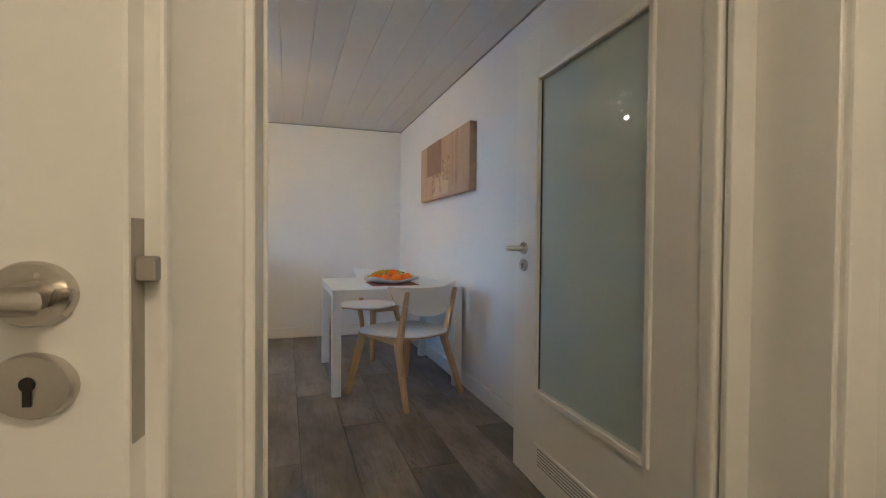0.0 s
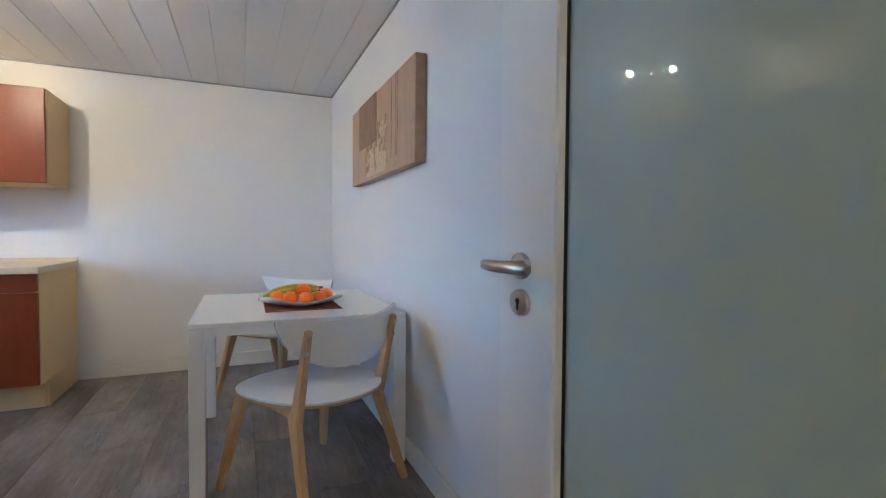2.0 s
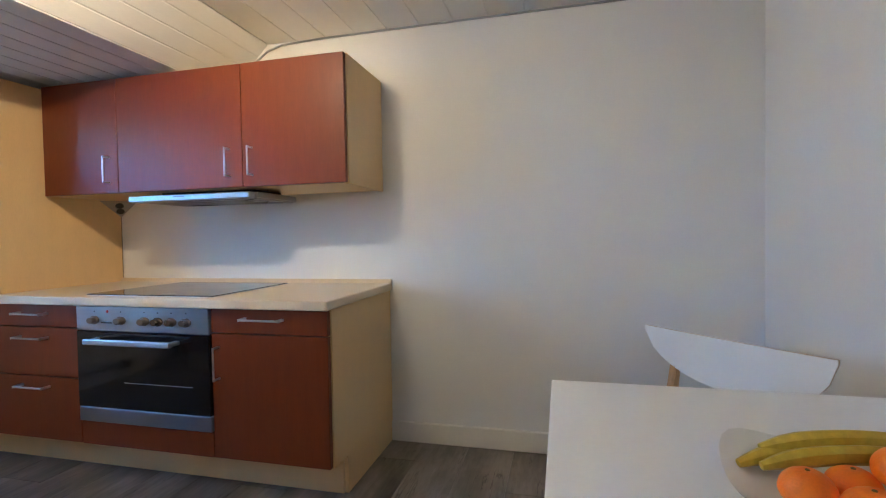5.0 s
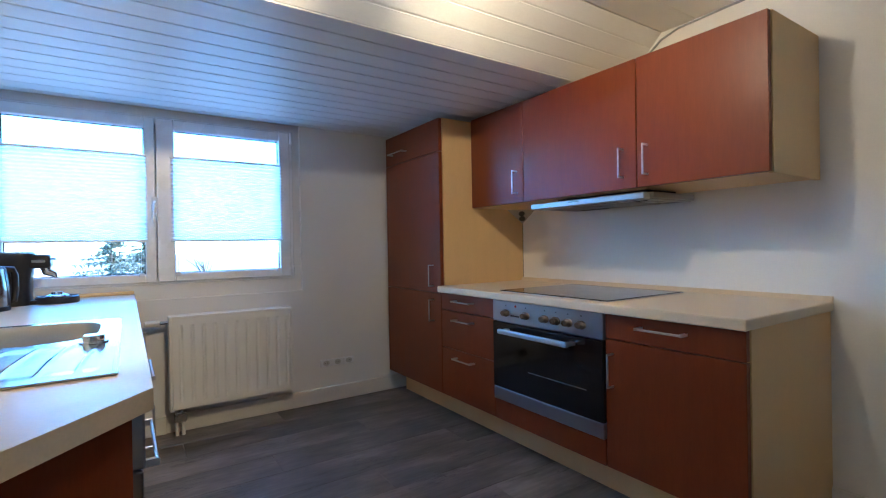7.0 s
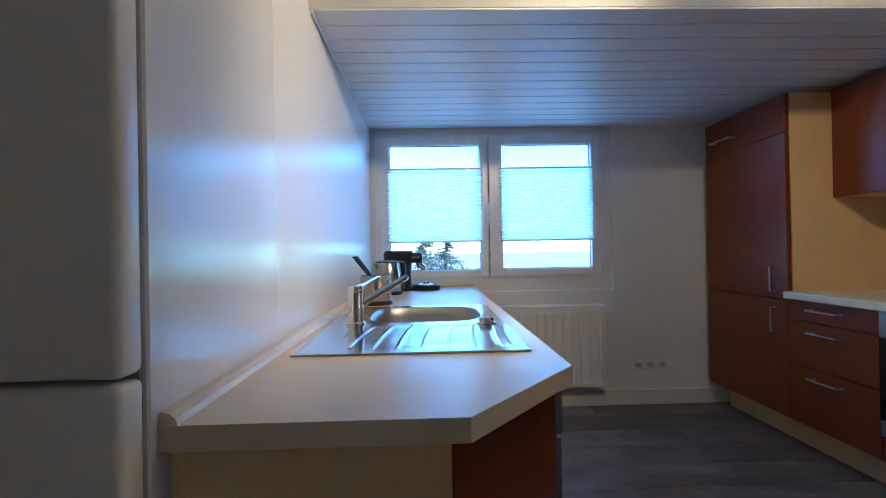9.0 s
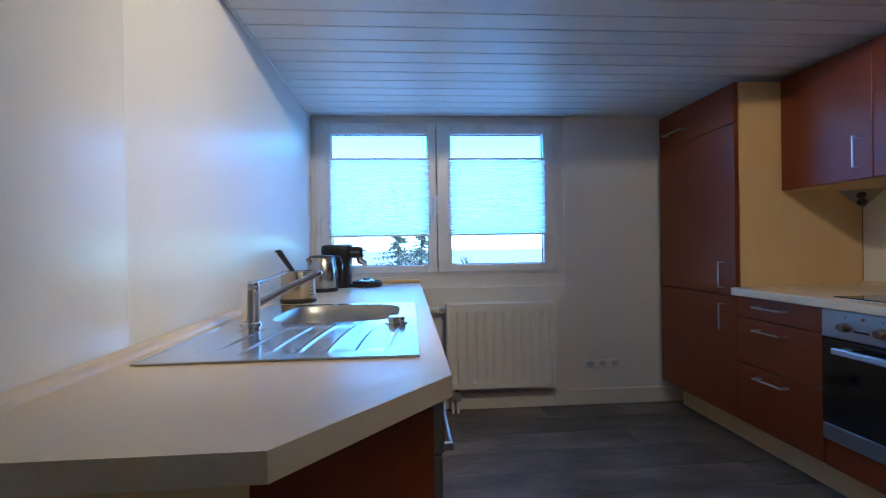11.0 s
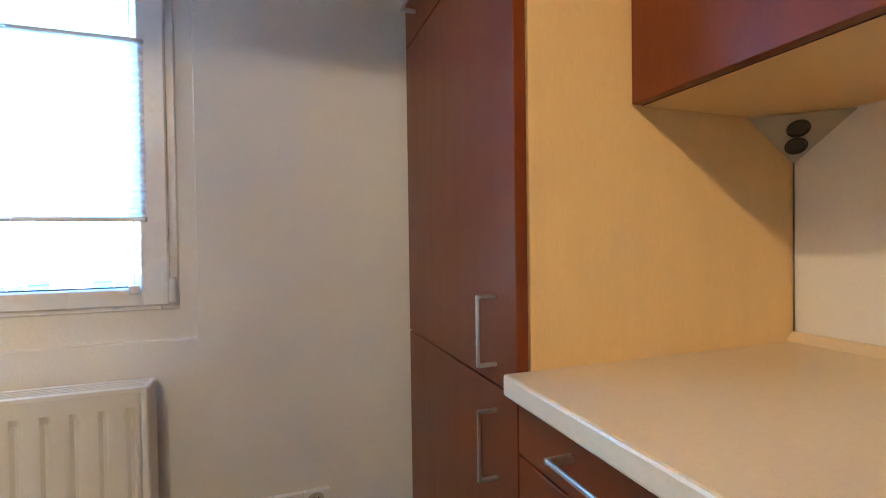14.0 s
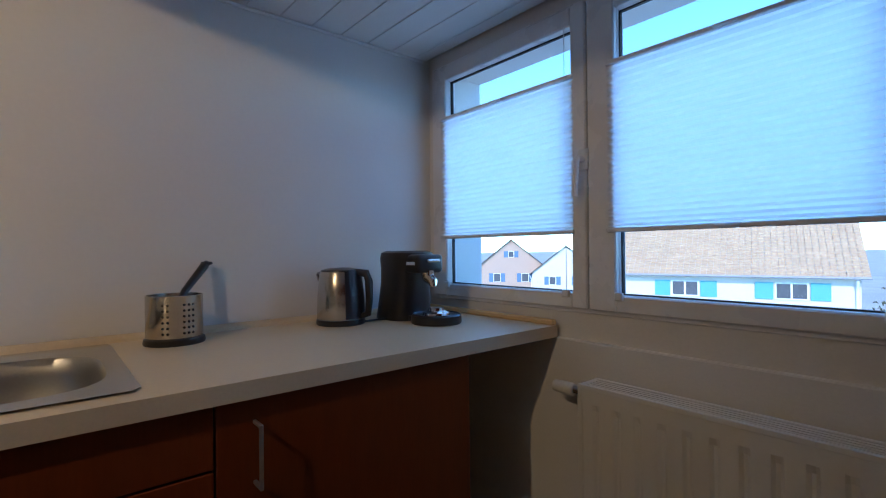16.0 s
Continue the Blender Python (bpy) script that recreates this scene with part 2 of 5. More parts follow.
# window wall in pieces round the opening, with a shallow recess
WY0, WY1, WZ0, WZ1 = -3.17, -1.466, 0.95, 2.02
bm = bmesh.new()
ell = [(0.0, -0.1), (0.0, 2.6), (-1.415, 2.6), (-1.415, 0.857), (YS, 0.857), (YS, -0.1)]
back_ = [bm.verts.new((XW - 0.02, y, z)) for y, z in ell]
lip_ = [bm.verts.new((XW - 0.004, y, z)) for y, z in ell]
face_ = [bm.verts.new((XW, y + (0.004 if i in (2, 3) else 0.0), z - (0.004 if i in (3, 4) else 0.0))) for i, (y, z) in enumerate(ell)]
bm.faces.new(face_)
bm.faces.new(back_[::-1])
for a_, b_ in ((back_, lip_), (lip_, face_)):
    for i in range(6):
        bm.faces.new((a_[i], a_[(i + 1) % 6], b_[(i + 1) % 6], b_[i]))
bmesh.ops.recalc_face_normals(bm, faces=bm.faces)
box(XW - 0.33, WY1, -0.1, XW - 0.02, 0.0, 2.6, bm=bm)
box(XW - 0.33, YS, -0.1, XW - 0.02, WY0, 2.6, bm=bm)
box(XW - 0.33, WY0, -0.1, XW - 0.02, WY1, WZ0, bm=bm)
box(XW - 0.33, WY0, WZ1, XW - 0.02, WY1, 2.6, bm=bm)
structure("wall_window", bm, M_WALL, "white plastered wall with a shallow recess round the window")

# wall with the doorway to the hall
DX0, DX1, DZ, YH = 0.572, 1.695, 2.03, -4.74
bm = bmesh.new()
box(-0.95, YH, -0.1, DX0 - 0.03, YD, 2.6, bm=bm)
box(DX1 + 0.03, YH, -0.1, 2.1, YD, 2.6, bm=bm)
box(DX0 - 0.03, YH, DZ + 0.03, DX1 + 0.03, YD, 2.6, bm=bm)
structure("wall_door", bm, M_WALL, "white plastered wall with the doorway to the hall")

# hall shell
structure("wall_hall_left", box(-0.75, -7.2, -0.1, -0.6, YH, 2.6), M_WALL, "white plastered hall wall")
structure("wall_hall_right", box(2.1, -7.2, -0.1, 2.3, YH, 2.6), M_WALL, "white plastered hall wall")
structure("wall_hall_back", box(-0.75, -7.2, -0.1, 2.3, -7.05, 2.6), M_WALL, "white plastered hall wall")
structure("ceiling_hall", box(-0.9, -7.2, 2.36, 2.4, YH - 0.002, 2.5), M_WALL, "white hall ceiling")

# boarded ceiling: low at the window, a slanted step, then higher
bm = bmesh.new()


def board(x0, z0, x1, z1, y0=YS, y1=0.0):
    """One tongued board between two ridges, with a sunk groove on its far side."""
    d = Vector((x1 - x0, 0, z1 - z0)).normalized()
    up = Vector((-d.z, 0, d.x))
    g, s = 0.006, 0.0045
    prof = [Vector((x0, 0, z0)) + d * 0.0 + up * 0.02, Vector((x0, 0, z0)) + up * s, Vector((x0, 0, z0)) + d * g + up * s * 0.6,
            Vector((x0, 0, z0)) + d * (g + 0.003), Vector((x1, 0, z1)) - d * 0.002, Vector((x1, 0, z1)) + up * 0.002, Vector((x1, 0, z1)) + up * 0.02]
    a = [bm.verts.new((p.x, y0, p.z)) for p in prof]
    b = [bm.verts.new((p.x, y1, p.z)) for p in prof]
    for i in range(len(prof) - 1):
        bm.faces.new((a[i], a[i + 1], b[i + 1], b[i]))
    bm.faces.new((a[0], b[0], b[-1], a[-1]))


x = -1.030
while x > XW:
    board(max(x - 0.127, XW), ZL, x, ZL)
    x -= 0.127
for i in range(4):
    board(-1.030 + 0.0675 * i, ZL + 0.0655 * i, -1.030 + 0.0675 * (i + 1), ZL + 0.0655 * (i + 1), YD)
x = -0.76
while x < XR:
    board(x, ZH, min(x + 0.19, XR), ZH, YD)
    x += 0.19
structure("ceiling", bm, M_CEIL, "white painted wooden ceiling boards with a slanted step")
structure("ceiling_slab", box(-3.1, -4.7, 2.36, 2.1, 0.2, 2.6), M_WALL, "ceiling slab above the boards")

# dark joint lines where the boards meet the walls
bm = bmesh.new()
box(XR - 0.012, YD, ZH - 0.008, XR, 0, ZH - 0.001, bm=bm)
structure("trim", bm, M_GREY, "thin grey joint strip along the ceiling edge")
bm = tube([(-1.03, -0.006, 2.10), (-0.86, -0.006, 2.215), (-0.76, -0.006, 2.285), (-0.66, -0.006, 2.312), (-0.4, -0.006, 2.321), (0.6, -0.006, 2.322), (XR - 0.01, -0.006, 2.322)], 0.006, 8)
structure("trim.001", bm, M_GREY, "thin grey cord along the ceiling edge")
bm = tube([(-1.03, YS + 0.008, ZL - 0.006), (-1.9, YS + 0.008, ZL - 0.008), (XW + 0.02, YS + 0.008, ZL - 0.006)], 0.007, 8)
structure("trim.002", bm, M_TRIM, "thin white joint strip along the ceiling edge")

# skirting
for i, (x0, y0, x1, y1) in enumerate(((-0.012, -0.02, XR - 0.02, -0.0), (XR - 0.02, YD, XR, 0.0), (XW, -1.50, XW + 0.022, -0.0), (XW, -2.45, XW + 0.022, -2.30), (XW, -2.24, XW + 0.022, -1.50))):
    b = structure("baseboard" if not i else "baseboard.%03d" % i, box(x0, y0, 0.0, x1, y1, 0.112, 0.004), M_SKIRT, "white painted skirting board")



# ---------- window ----------
def ring(y0, y1, z0, z1, wl, wr, wb, wt, x0, x1, bev=0.004):
    bm = bmesh.new()
    box(x0, y0, z0, x1, y0 + wl, z1, bev, bm=bm)
    box(x0, y1 - wr, z0, x1, y1, z1, bev, bm=bm)
    box(x0, y0 + wl - 0.001, z0, x1 - 0.0005, y1 - wr + 0.001, z0 + wb, bev, bm=bm)
    box(x0, y0 + wl - 0.001, z1 - wt, x1 - 0.0005, y1 - wr + 0.001, z1, bev, bm=bm)
    return bm


window = new("window_1")
tagged(window, "white plastic double casement window with two sashes", kind="structure")
window.location = (XW, -2.33, 0.95)
part("window_frame", ring(WY0, WY1, WZ0, WZ1, 0.05, 0.05, 0.05, 0.05, XW - 0.085, XW - 0.012), M_PVC, window)
part("mullion", box(XW - 0.085, -2.372, 0.999, XW - 0.066, -2.288, 1.972, 0.003), M_PVC, window)
SASH = ((-3.14, -2.333, -3.060, -2.392), (-2.327, -1.490, -2.228, -1.566))
for y0, y1, g0, g1 in SASH:
    s = part("sash", ring(y0, y1, 0.965, 2.008, g0 - y0, y1 - g1, 0.055, 0.068, XW - 0.065, XW + 0.002, 0.005), M_PVC, window)
    part("gasket", ring(g0 - 0.001, g1 + 0.001, 1.019, 1.941, 0.005, 0.005, 0.005, 0.005, XW - 0.050, XW - 0.034, 0.001), M_RUBBER, s)
    p = part("pane", box(XW - 0.046, g0, 1.02, XW - 0.040, g1, 1.94), M_PANE, s)
    p.visible_shadow = False
for z in (0.975, 1.93):
    part("hinge", tube([(XW + 0.006, -1.480, z), (XW + 0.006, -1.480, z + 0.075)], 0.010, 10), M_PVC, window, smooth=50)
bm = box(XW + 0.002, -2.355, 1.435, XW + 0.014, -2.319, 1.505, 0.003)
tube([(XW + 0.01, -2.337, 1.47), (XW + 0.04, -2.337, 1.47), (XW + 0.052, -2.339, 1.455), (XW + 0.050, -2.345, 1.345)], [0.009, 0.011, 0.0125, 0.010], 10, bm)
part("window_handle", bm, M_PVC, window, "white lever handle", smooth=50)
part("window_sill", box(XW - 0.42, WY0, 0.925, XW - 0.09, WY1, 0.95, 0.003), M_PVC, window, "outer window sill")

# pleated blinds
M_BLIND = bpy.data.materials.new("pleated_blind_fabric")
M_BLIND.use_nodes = True
bt = M_BLIND.node_tree
bt.nodes.remove(bt.nodes["Principled BSDF"])
dif, tra, mix = bt.nodes.new("ShaderNodeBsdfDiffuse"), bt.nodes.new("ShaderNodeBsdfTranslucent"), bt.nodes.new("ShaderNodeMixShader")
wv = bt.nodes.new("ShaderNodeTexNoise")
wv.inputs["Scale"].default_value = 300
cr = bt.nodes.new("ShaderNodeMapRange")
cr.inputs[3].default_value, cr.inputs[4].default_value = 0.78, 0.90
bt.links.new(wv.outputs["Fac"], cr.inputs[0])
cc = bt.nodes.new("ShaderNodeCombineColor")
for i in range(3):
    bt.links.new(cr.outputs[0], cc.inputs[i])
bt.links.new(cc.outputs[0], dif.inputs[0])
bt.links.new(cc.outputs[0], tra.inputs[0])
mix.inputs[0].default_value = 0.55
bt.links.new(dif.outputs[0], mix.inputs[1])
bt.links.new(tra.outputs[0], mix.inputs[2])
bt.links.new(mix.outputs[0], bt.nodes["Material Output"].inputs[0])

for y0, y1 in ((-3.085, -2.380), (-2.250, -1.546)):
    bl = thing("pleated_blind", (XW - 0.01, (y0 + y1) / 2, 1.225), "white pleated fabric blind half lowered in the window sash", "blind", "pleated window blinds")
    bm = bmesh.new()
    n, z0, z1 = 52, 1.236, 1.756
    a = []
    for k in range(n + 1):
        zz = z0 + (z1 - z0) * (k / n) ** 1.12
        xx = XW + 0.004 + (0.004 if k % 2 else -0.004)
        a.append((bm.verts.new((xx, y0, zz)), bm.verts.new((xx, y1, zz))))
    for p, q in zip(a, a[1:]):
        bm.faces.new((p[0], p[1], q[1], q[0]))
    part("fabric", bm, M_BLIND, bl)
    for z in (1.222, 1.756):
        r = part("rail", box(XW - 0.008, y0 - 0.002, z, XW + 0.016, y1 + 0.002, z + 0.014, 0.003), M_PVC, bl, "slim white rail")
        part("grip", box(XW + 0.016, (y0 + y1) / 2 - 0.03, z + 0.002, XW + 0.026, (y0 + y1) / 2 + 0.03, z + 0.010, 0.003), M_PVC, r)
    for y in (y0 + 0.035, y1 - 0.035):
        part("cord", tube([(XW + 0.002, y, 1.02), (XW + 0.002, y, 1.945)], 0.0012, 6), M_PVC, bl)
        part("clip", box(XW - 0.001, y - 0.014, 1.004, XW + 0.014, y + 0.014, 1.03, 0.003), M_PVC, bl)

# radiator under the window
rad = thing("radiator", (-2.65, -1.91, 0.16), "white enamelled panel radiator mounted on the wall under the window", "radiator")
RX0, RX1, RY0, RY1, RZ0, RZ1 = -2.715, -2.615, -2.285, -1.525, 0.165, 0.755
bm = bmesh.new()
cols, n = [], 11
for k in range(n * 8 + 1):
    yy = RY0 + 0.02 + (RY1 - RY0 - 0.04) * k / (n * 8)
    dep = (0, 0, 0, 0, 0.002, 0.0095, 0.0095, 0.002)[k % 8]
    cols.append((yy, RX1 - dep))
prev = None
for yy, xx in cols:
    col = [bm.verts.new((p, yy, z)) for p, z in ((RX1, RZ0 + 0.01), (RX1, RZ0 + 0.045), (xx, RZ0 + 0.065), (xx, RZ1 - 0.075), (RX1, RZ1 - 0.055), (RX1, RZ1 - 0.012))]
    if prev:
        for i in range(5):
            bm.faces.new((prev[i], col[i], col[i + 1], prev[i + 1]))
    prev = col
part("front_panel", bm, M_RAD, rad, smooth=18)
part("back_panel", box(RX0, RY0 + 0.01, RZ0 + 0.01, RX0 + 0.02, RY1 - 0.01, RZ1 - 0.015), M_RAD, rad)
for y in (RY0, RY1 - 0.018):
    part("side_cover", box(RX0, y, RZ0, RX1 + 0.002, y + 0.020, RZ1 - 0.002, 0.004), M_RAD, rad)
bm = bmesh.new()
box(RX0, RY0 + 0.002, RZ1 - 0.016, RX0 + 0.012, RY1 - 0.002, RZ1, 0.002, bm=bm)
box(RX1 - 0.012, RY0 + 0.002, RZ1 - 0.016, RX1 + 0.001, RY1 - 0.002, RZ1, 0.002, bm=bm)
for k in range(4):
    xx = RX0 + 0.024 + k * 0.0165
    box(xx - 0.0032, RY0 + 0.01, RZ1 - 0.012, xx + 0.002, RY1 - 0.01, RZ1 - 0.003, bm=bm)
for k in range(12):
    yy = RY0 + 0.012 + (RY1 - RY0 - 0.03) * k / 11
    box(RX0 + 0.01, yy, RZ1 - 0.015, RX1 - 0.01, yy + 0.004, RZ1 - 0.008, bm=bm)
part("top_grille", bm, M_RAD, rad)
bm = tube([(-2.665, RY0 + 0.02, 0.715), (-2.665, RY0 - 0.05, 0.715)], 0.013, 10)
part("valve", bm, M_CHROME, rad, smooth=40)
bm = tube([(-2.665, RY0 - 0.045, 0.715), (-2.665, RY0 - 0.055, 0.715), (-2.665, RY0 - 0.12, 0.715), (-2.665, RY0 - 0.125, 0.715)], [0.018, 0.021, 0.019, 0.012], 12)
part("thermostat_knob", bm, M_RAD, rad, "white thermostat knob", smooth=40)
for yy in (RY0 + 0.04, RY0 + 0.075):
    part("pipe", tube([(-2.665, yy, 0.0), (-2.665, yy, 0.17)], 0.011, 10), M_RAD, rad, smooth=40)
part("valve_block", box(-2.69, RY0 + 0.022, 0.085, -2.64, RY0 + 0.095, 0.15, 0.008), M_NICKEL, rad)
for yy in (RY0 + 0.15, RY1 - 0.15):
    part("bracket", box(XW, yy, 0.3, RX0 + 0.002, yy + 0.03, 0.65), M_RAD, rad)

# sockets on the window wall
# white socket inserts greyed: the shade inside the dish is in the colour
M_SOCKET = material("shaded_socket_dish", (0.50, 0.50, 0.48), 0.35)
for k in range(3):
    yc = -1.245 + 0.090 * k
    so = thing("wall_socket", (XW, yc, 0.26), "white round earthed wall socket", "socket", "row of wall sockets")
    so_p = part("plate", box(XW, yc - 0.045, 0.264, XW + 0.014, yc + 0.045, 0.318, 0.004), M_PVC, so)
    bm = lathe([(0.026, -0.003), (0.026, 0.001), (0.025, 0.003), (0.0225, 0.003), (0.0215, 0.0005), (0.0, 0.0003)], sides=20)
    turn(bm, Matrix.Translation((XW + 0.014, yc, 0.291)) @ Matrix.Rotation(radians(90), 4, "Y") @ Matrix.Diagonal((0.75, 1, 1, 1)))
    part("socket_ring", bm, M_SOCKET, so_p, smooth=40)
    bm = bmesh.new()
    for o in (-0.008, 0.008):
        box(XW + 0.010, yc + o - 0.0025, 0.2885, XW + 0.0152, yc + o + 0.0025, 0.2930, bm=bm)
    part("contact", bm, M_DARK, so_p)

# ---------- kitchen units on the back wall ----------
FY = -0.750
HB = M_STEEL


def front(name, x0, x1, z0, z1, parent, y=FY):
    return part(name, box(x0 + 0.0015, y, z0 + 0.0015, x1 - 0.0015, y + 0.026, z1 - 0.0015, 0.0015), M_RED, parent)


def unit(name, x0, x1, z0, z1, label, category="cabinet", y=FY, group="fitted kitchen units", right=0.0):
    t = thing(name, ((x0 + x1) / 2, y / 2, z0), label, category, group)
    part("body", box(x0, y + 0.030, z0, x1 - right, -0.004, z1, 0.001), M_CREAM, t)
    # dark sheet before the cream body: shade in the slits put in as colour
    part("gap_shade", box(x0 + 0.001, y + 0.0265, z0 + 0.001, x1 - 0.001 - right, y + 0.0295, z1 - 0.001), M_DARK, t)
    return t


tall = unit("tall_cabinet", -2.660, -1.8905, 0.175, 2.024, "tall cherry-red fridge cabinet with a cream side panel, closed", right=0.017)
part("side_panel", box(-1.908, FY + 0.030, 0.175, -1.8905, -0.003, 2.024, 0.001), M_CREAM, tall)
d = front("flap", -2.660, -1.8905, 1.800, 2.022, tall)
part("handle", bow((-2.54, FY, 1.875), (-2.33, FY, 1.875), (0, -1, 0)), HB, d, "brushed steel bow handle")
d = front("door", -2.660, -1.8905, 0.850, 1.798, tall)
part("handle", bow((-1.975, FY, 0.895), (-1.975, FY, 1.035), (0, -1, 0)), HB, d, "brushed steel bow handle")
d = front("door", -2.660, -1.8905, 0.180, 0.848, tall)
part("handle", bow((-1.975, FY, 0.66), (-1.975, FY, 0.80), (0, -1, 0)), HB, d, "brushed steel bow handle")

drw = unit("drawer_unit", -1.8895, -1.345, 0.175, 0.858, "cherry-red drawer unit with three closed drawers")
for z0, z1, zh in ((0.745, 0.856, 0.812), (0.498, 0.743, 0.692), (0.180, 0.496, 0.448)):
    d = front("drawer", -1.8895, -1.345, z0, z1, drw)
    part("handle", bow((-1.712, FY, zh), (-1.535, FY, zh), (0, -1, 0)), HB, d, "brushed steel bow handle")

oven = thing("built_in_oven", (-0.965, FY, 0.18), "stainless steel built-in oven with a black glass door, closed", "oven", "fitted kitchen units")
OX0, OX1 = -1.339, -0.591
part("body", box(OX0 + 0.01, FY + 0.03, 0.18, OX1 - 0.01, -0.01, 0.857), M_DARK, oven)
cp = part("control_panel", box(OX0, FY - 0.012, 0.738, OX1, FY + 0.03, 0.856, 0.003), M_FASCIA, oven, "brushed steel control panel")
M_KNOB = material("bronze_knob", (0.21, 0.165, 0.12), 0.28, 0.9, var=0.05)
for kx in (-1.227, -1.072, -0.937, -0.862, -0.787, -0.708):
    bm = lathe([(0.024, 0.0), (0.024, 0.006), (0.019, 0.010), (0.0175, 0.026), (0.014, 0.029), (0.0, 0.029)], sides=20)
    turn(bm, Matrix.Translation((kx, FY - 0.012, 0.790)) @ Matrix.Rotation(radians(90), 4, "X") @ Matrix.Diagonal((1.15, 0.85, 1, 1)))
    part("knob", bm, M_KNOB, cp, "round metal control knob", smooth=35)
for kx in (-1.227, -1.072, -0.937, -0.862, -0.787, -0.708):
    part("marking", box(kx - 0.003, FY - 0.0128, 0.829, kx + 0.003, FY - 0.0115, 0.834), M_DARK, cp)
part("marking", box(-1.19, FY - 0.0128, 0.775, -1.125, FY - 0.0115, 0.783), M_DARK, cp)
M_LED = material("red_indicator", (0.5, 0.03, 0.02), 0.3)
part("indicator_lamp", turn(lathe([(0.007, 0), (0.006, 0.003), (0, 0.004)], sides=12), Matrix.Translation((-1.15, FY - 0.012, 0.832)) @ Matrix.Rotation(radians(90), 4, "X")), M_LED, cp, "small red indicator lamp")
od = part("oven_door", box(OX0, FY - 0.014, 0.369, OX1, FY + 0.03, 0.734, 0.003), M_GLASSK, oven, "black glass oven door")
bm = box(OX0 + 0.115, FY - 0.082, 0.686, OX1 - 0.150, FY - 0.060, 0.711, 0.004, 2)
for hx in (OX0 + 0.130, OX1 - 0.165):
    box(hx - 0.014, FY - 0.062, 0.690, hx + 0.014, FY - 0.012, 0.707, 0.003, bm=bm)
part("door_handle", bm, M_STEEL, od, "wide steel handle bar")
part("rack_line", tube([(-1.06, FY - 0.0146, 0.497), (-0.68, FY - 0.0146, 0.497)], 0.0022, 6), M_CHROME, od)
part("lower_trim", box(OX0, FY - 0.012, 0.298, OX1, FY + 0.03, 0.366, 0.003), M_FASCIA, oven, "brushed steel lower trim")
part("filler_panel", box(OX0, FY, 0.180, OX1, FY + 0.019, 0.296, 0.0015), M_RED, oven)

bas = unit("base_cabinet", -0.587, -0.012, 0.175, 0.858, "cherry-red base cabinet with a drawer and a door, cream side", right=0.017)
bm = box(-0.029, FY + 0.030, 0.172, -0.012, -0.003, 0.858, 0.001)
box(-0.029, FY + 0.162, 0.0, -0.012, -0.003, 0.1725, 0.0, bm=bm)
part("side_panel", bm, M_CREAM, bas)
d = front("drawer", -0.587, -0.014, 0.747, 0.856, bas)
part("handle", bow((-0.408, FY, 0.814), (-0.222, FY, 0.814), (0, -1, 0)), HB, d, "brushed steel bow handle")
d = front("door", -0.587, -0.014, 0.180, 0.745, bas)
part("handle", bow((-0.545, FY, 0.545), (-0.545, FY, 0.685), (0, -1, 0)), HB, d, "brushed steel bow handle")

single("plinth", box(-2.66, FY + 0.150, 0.0, -0.030, FY + 0.168, 0.174, 0.001), M_CREAM, "cream laminate plinth board under the kitchen units", "plinth", "fitted kitchen units")

wt = thing("worktop", (-0.94, -0.39, 0.859), "cream laminate worktop with a raised back strip", "worktop")
part("slab", box(-1.8895, -0.782, 0.859, 0.0, -0.002, 0.900, 0.006, 2), M_TOP, wt)
bm = bmesh.new()
vs = [(-0.002, 0.9), (-0.030, 0.9), (-0.012, 0.921), (-0.002, 0.921)]
a = [bm.verts.new((-1.8890, y, z)) for y, z in vs]
b = [bm.verts.new((-0.002, y, z)) for y, z in vs]
for i in range(4):
    bm.faces.new((a[i], a[(i + 1) % 4], b[(i + 1) % 4], b[i]))
bm.faces.new(a[::-1])
bm.faces.new(b)
part("back_strip", bm, M_TOP, wt)

hob = thing("ceramic_hob", (-0.963, -0.41, 0.900), "black glass ceramic hob set flush on the worktop", "hob")
part("glass_plate", box(-1.327, -0.715, 0.9005, -0.599, -0.105, 0.907, 0.002), M_GLASSK, hob)
part("rim", box(-1.330, -0.718, 0.9003, -0.596, -0.102, 0.9035, 0.001), M_STEEL, hob)
part("marking", box(-0.93, -0.665, 0.9071, -0.85, -0.655, 0.9074), M_STEEL, hob)

UY = -0.480
for x0, x1, hx, lab in ((-1.8895, -1.373, -1.425, "narrow"), (-1.371, -0.603, -0.672, "wide"), (-0.601, -0.044, -0.543, "end")):
    t = unit("wall_cabinet", x0, x1, 1.424, 2.036, {"narrow": "narrow cherry-red wall cabinet beside the tall cabinet, closed", "wide": "wide cherry-red wall cabinet above the cooker hood, closed", "end": "cherry-red wall cabinet with a cream end panel, closed"}[lab], y=UY, group="kitchen wall cabinets", right=0.017 if lab == "end" else 0)
    d = front("door", x0, x1, 1.424, 2.036, t, UY)
    part("handle", bow((hx, UY, 1.480), (hx, UY, 1.615), (0, -1, 0)), HB, d, "brushed steel bow handle")
    if lab == "end":
        part("side_panel", box(-0.061, UY + 0.030, 1.420, -0.042, -0.003, 2.038, 0.001), M_CREAM, t)

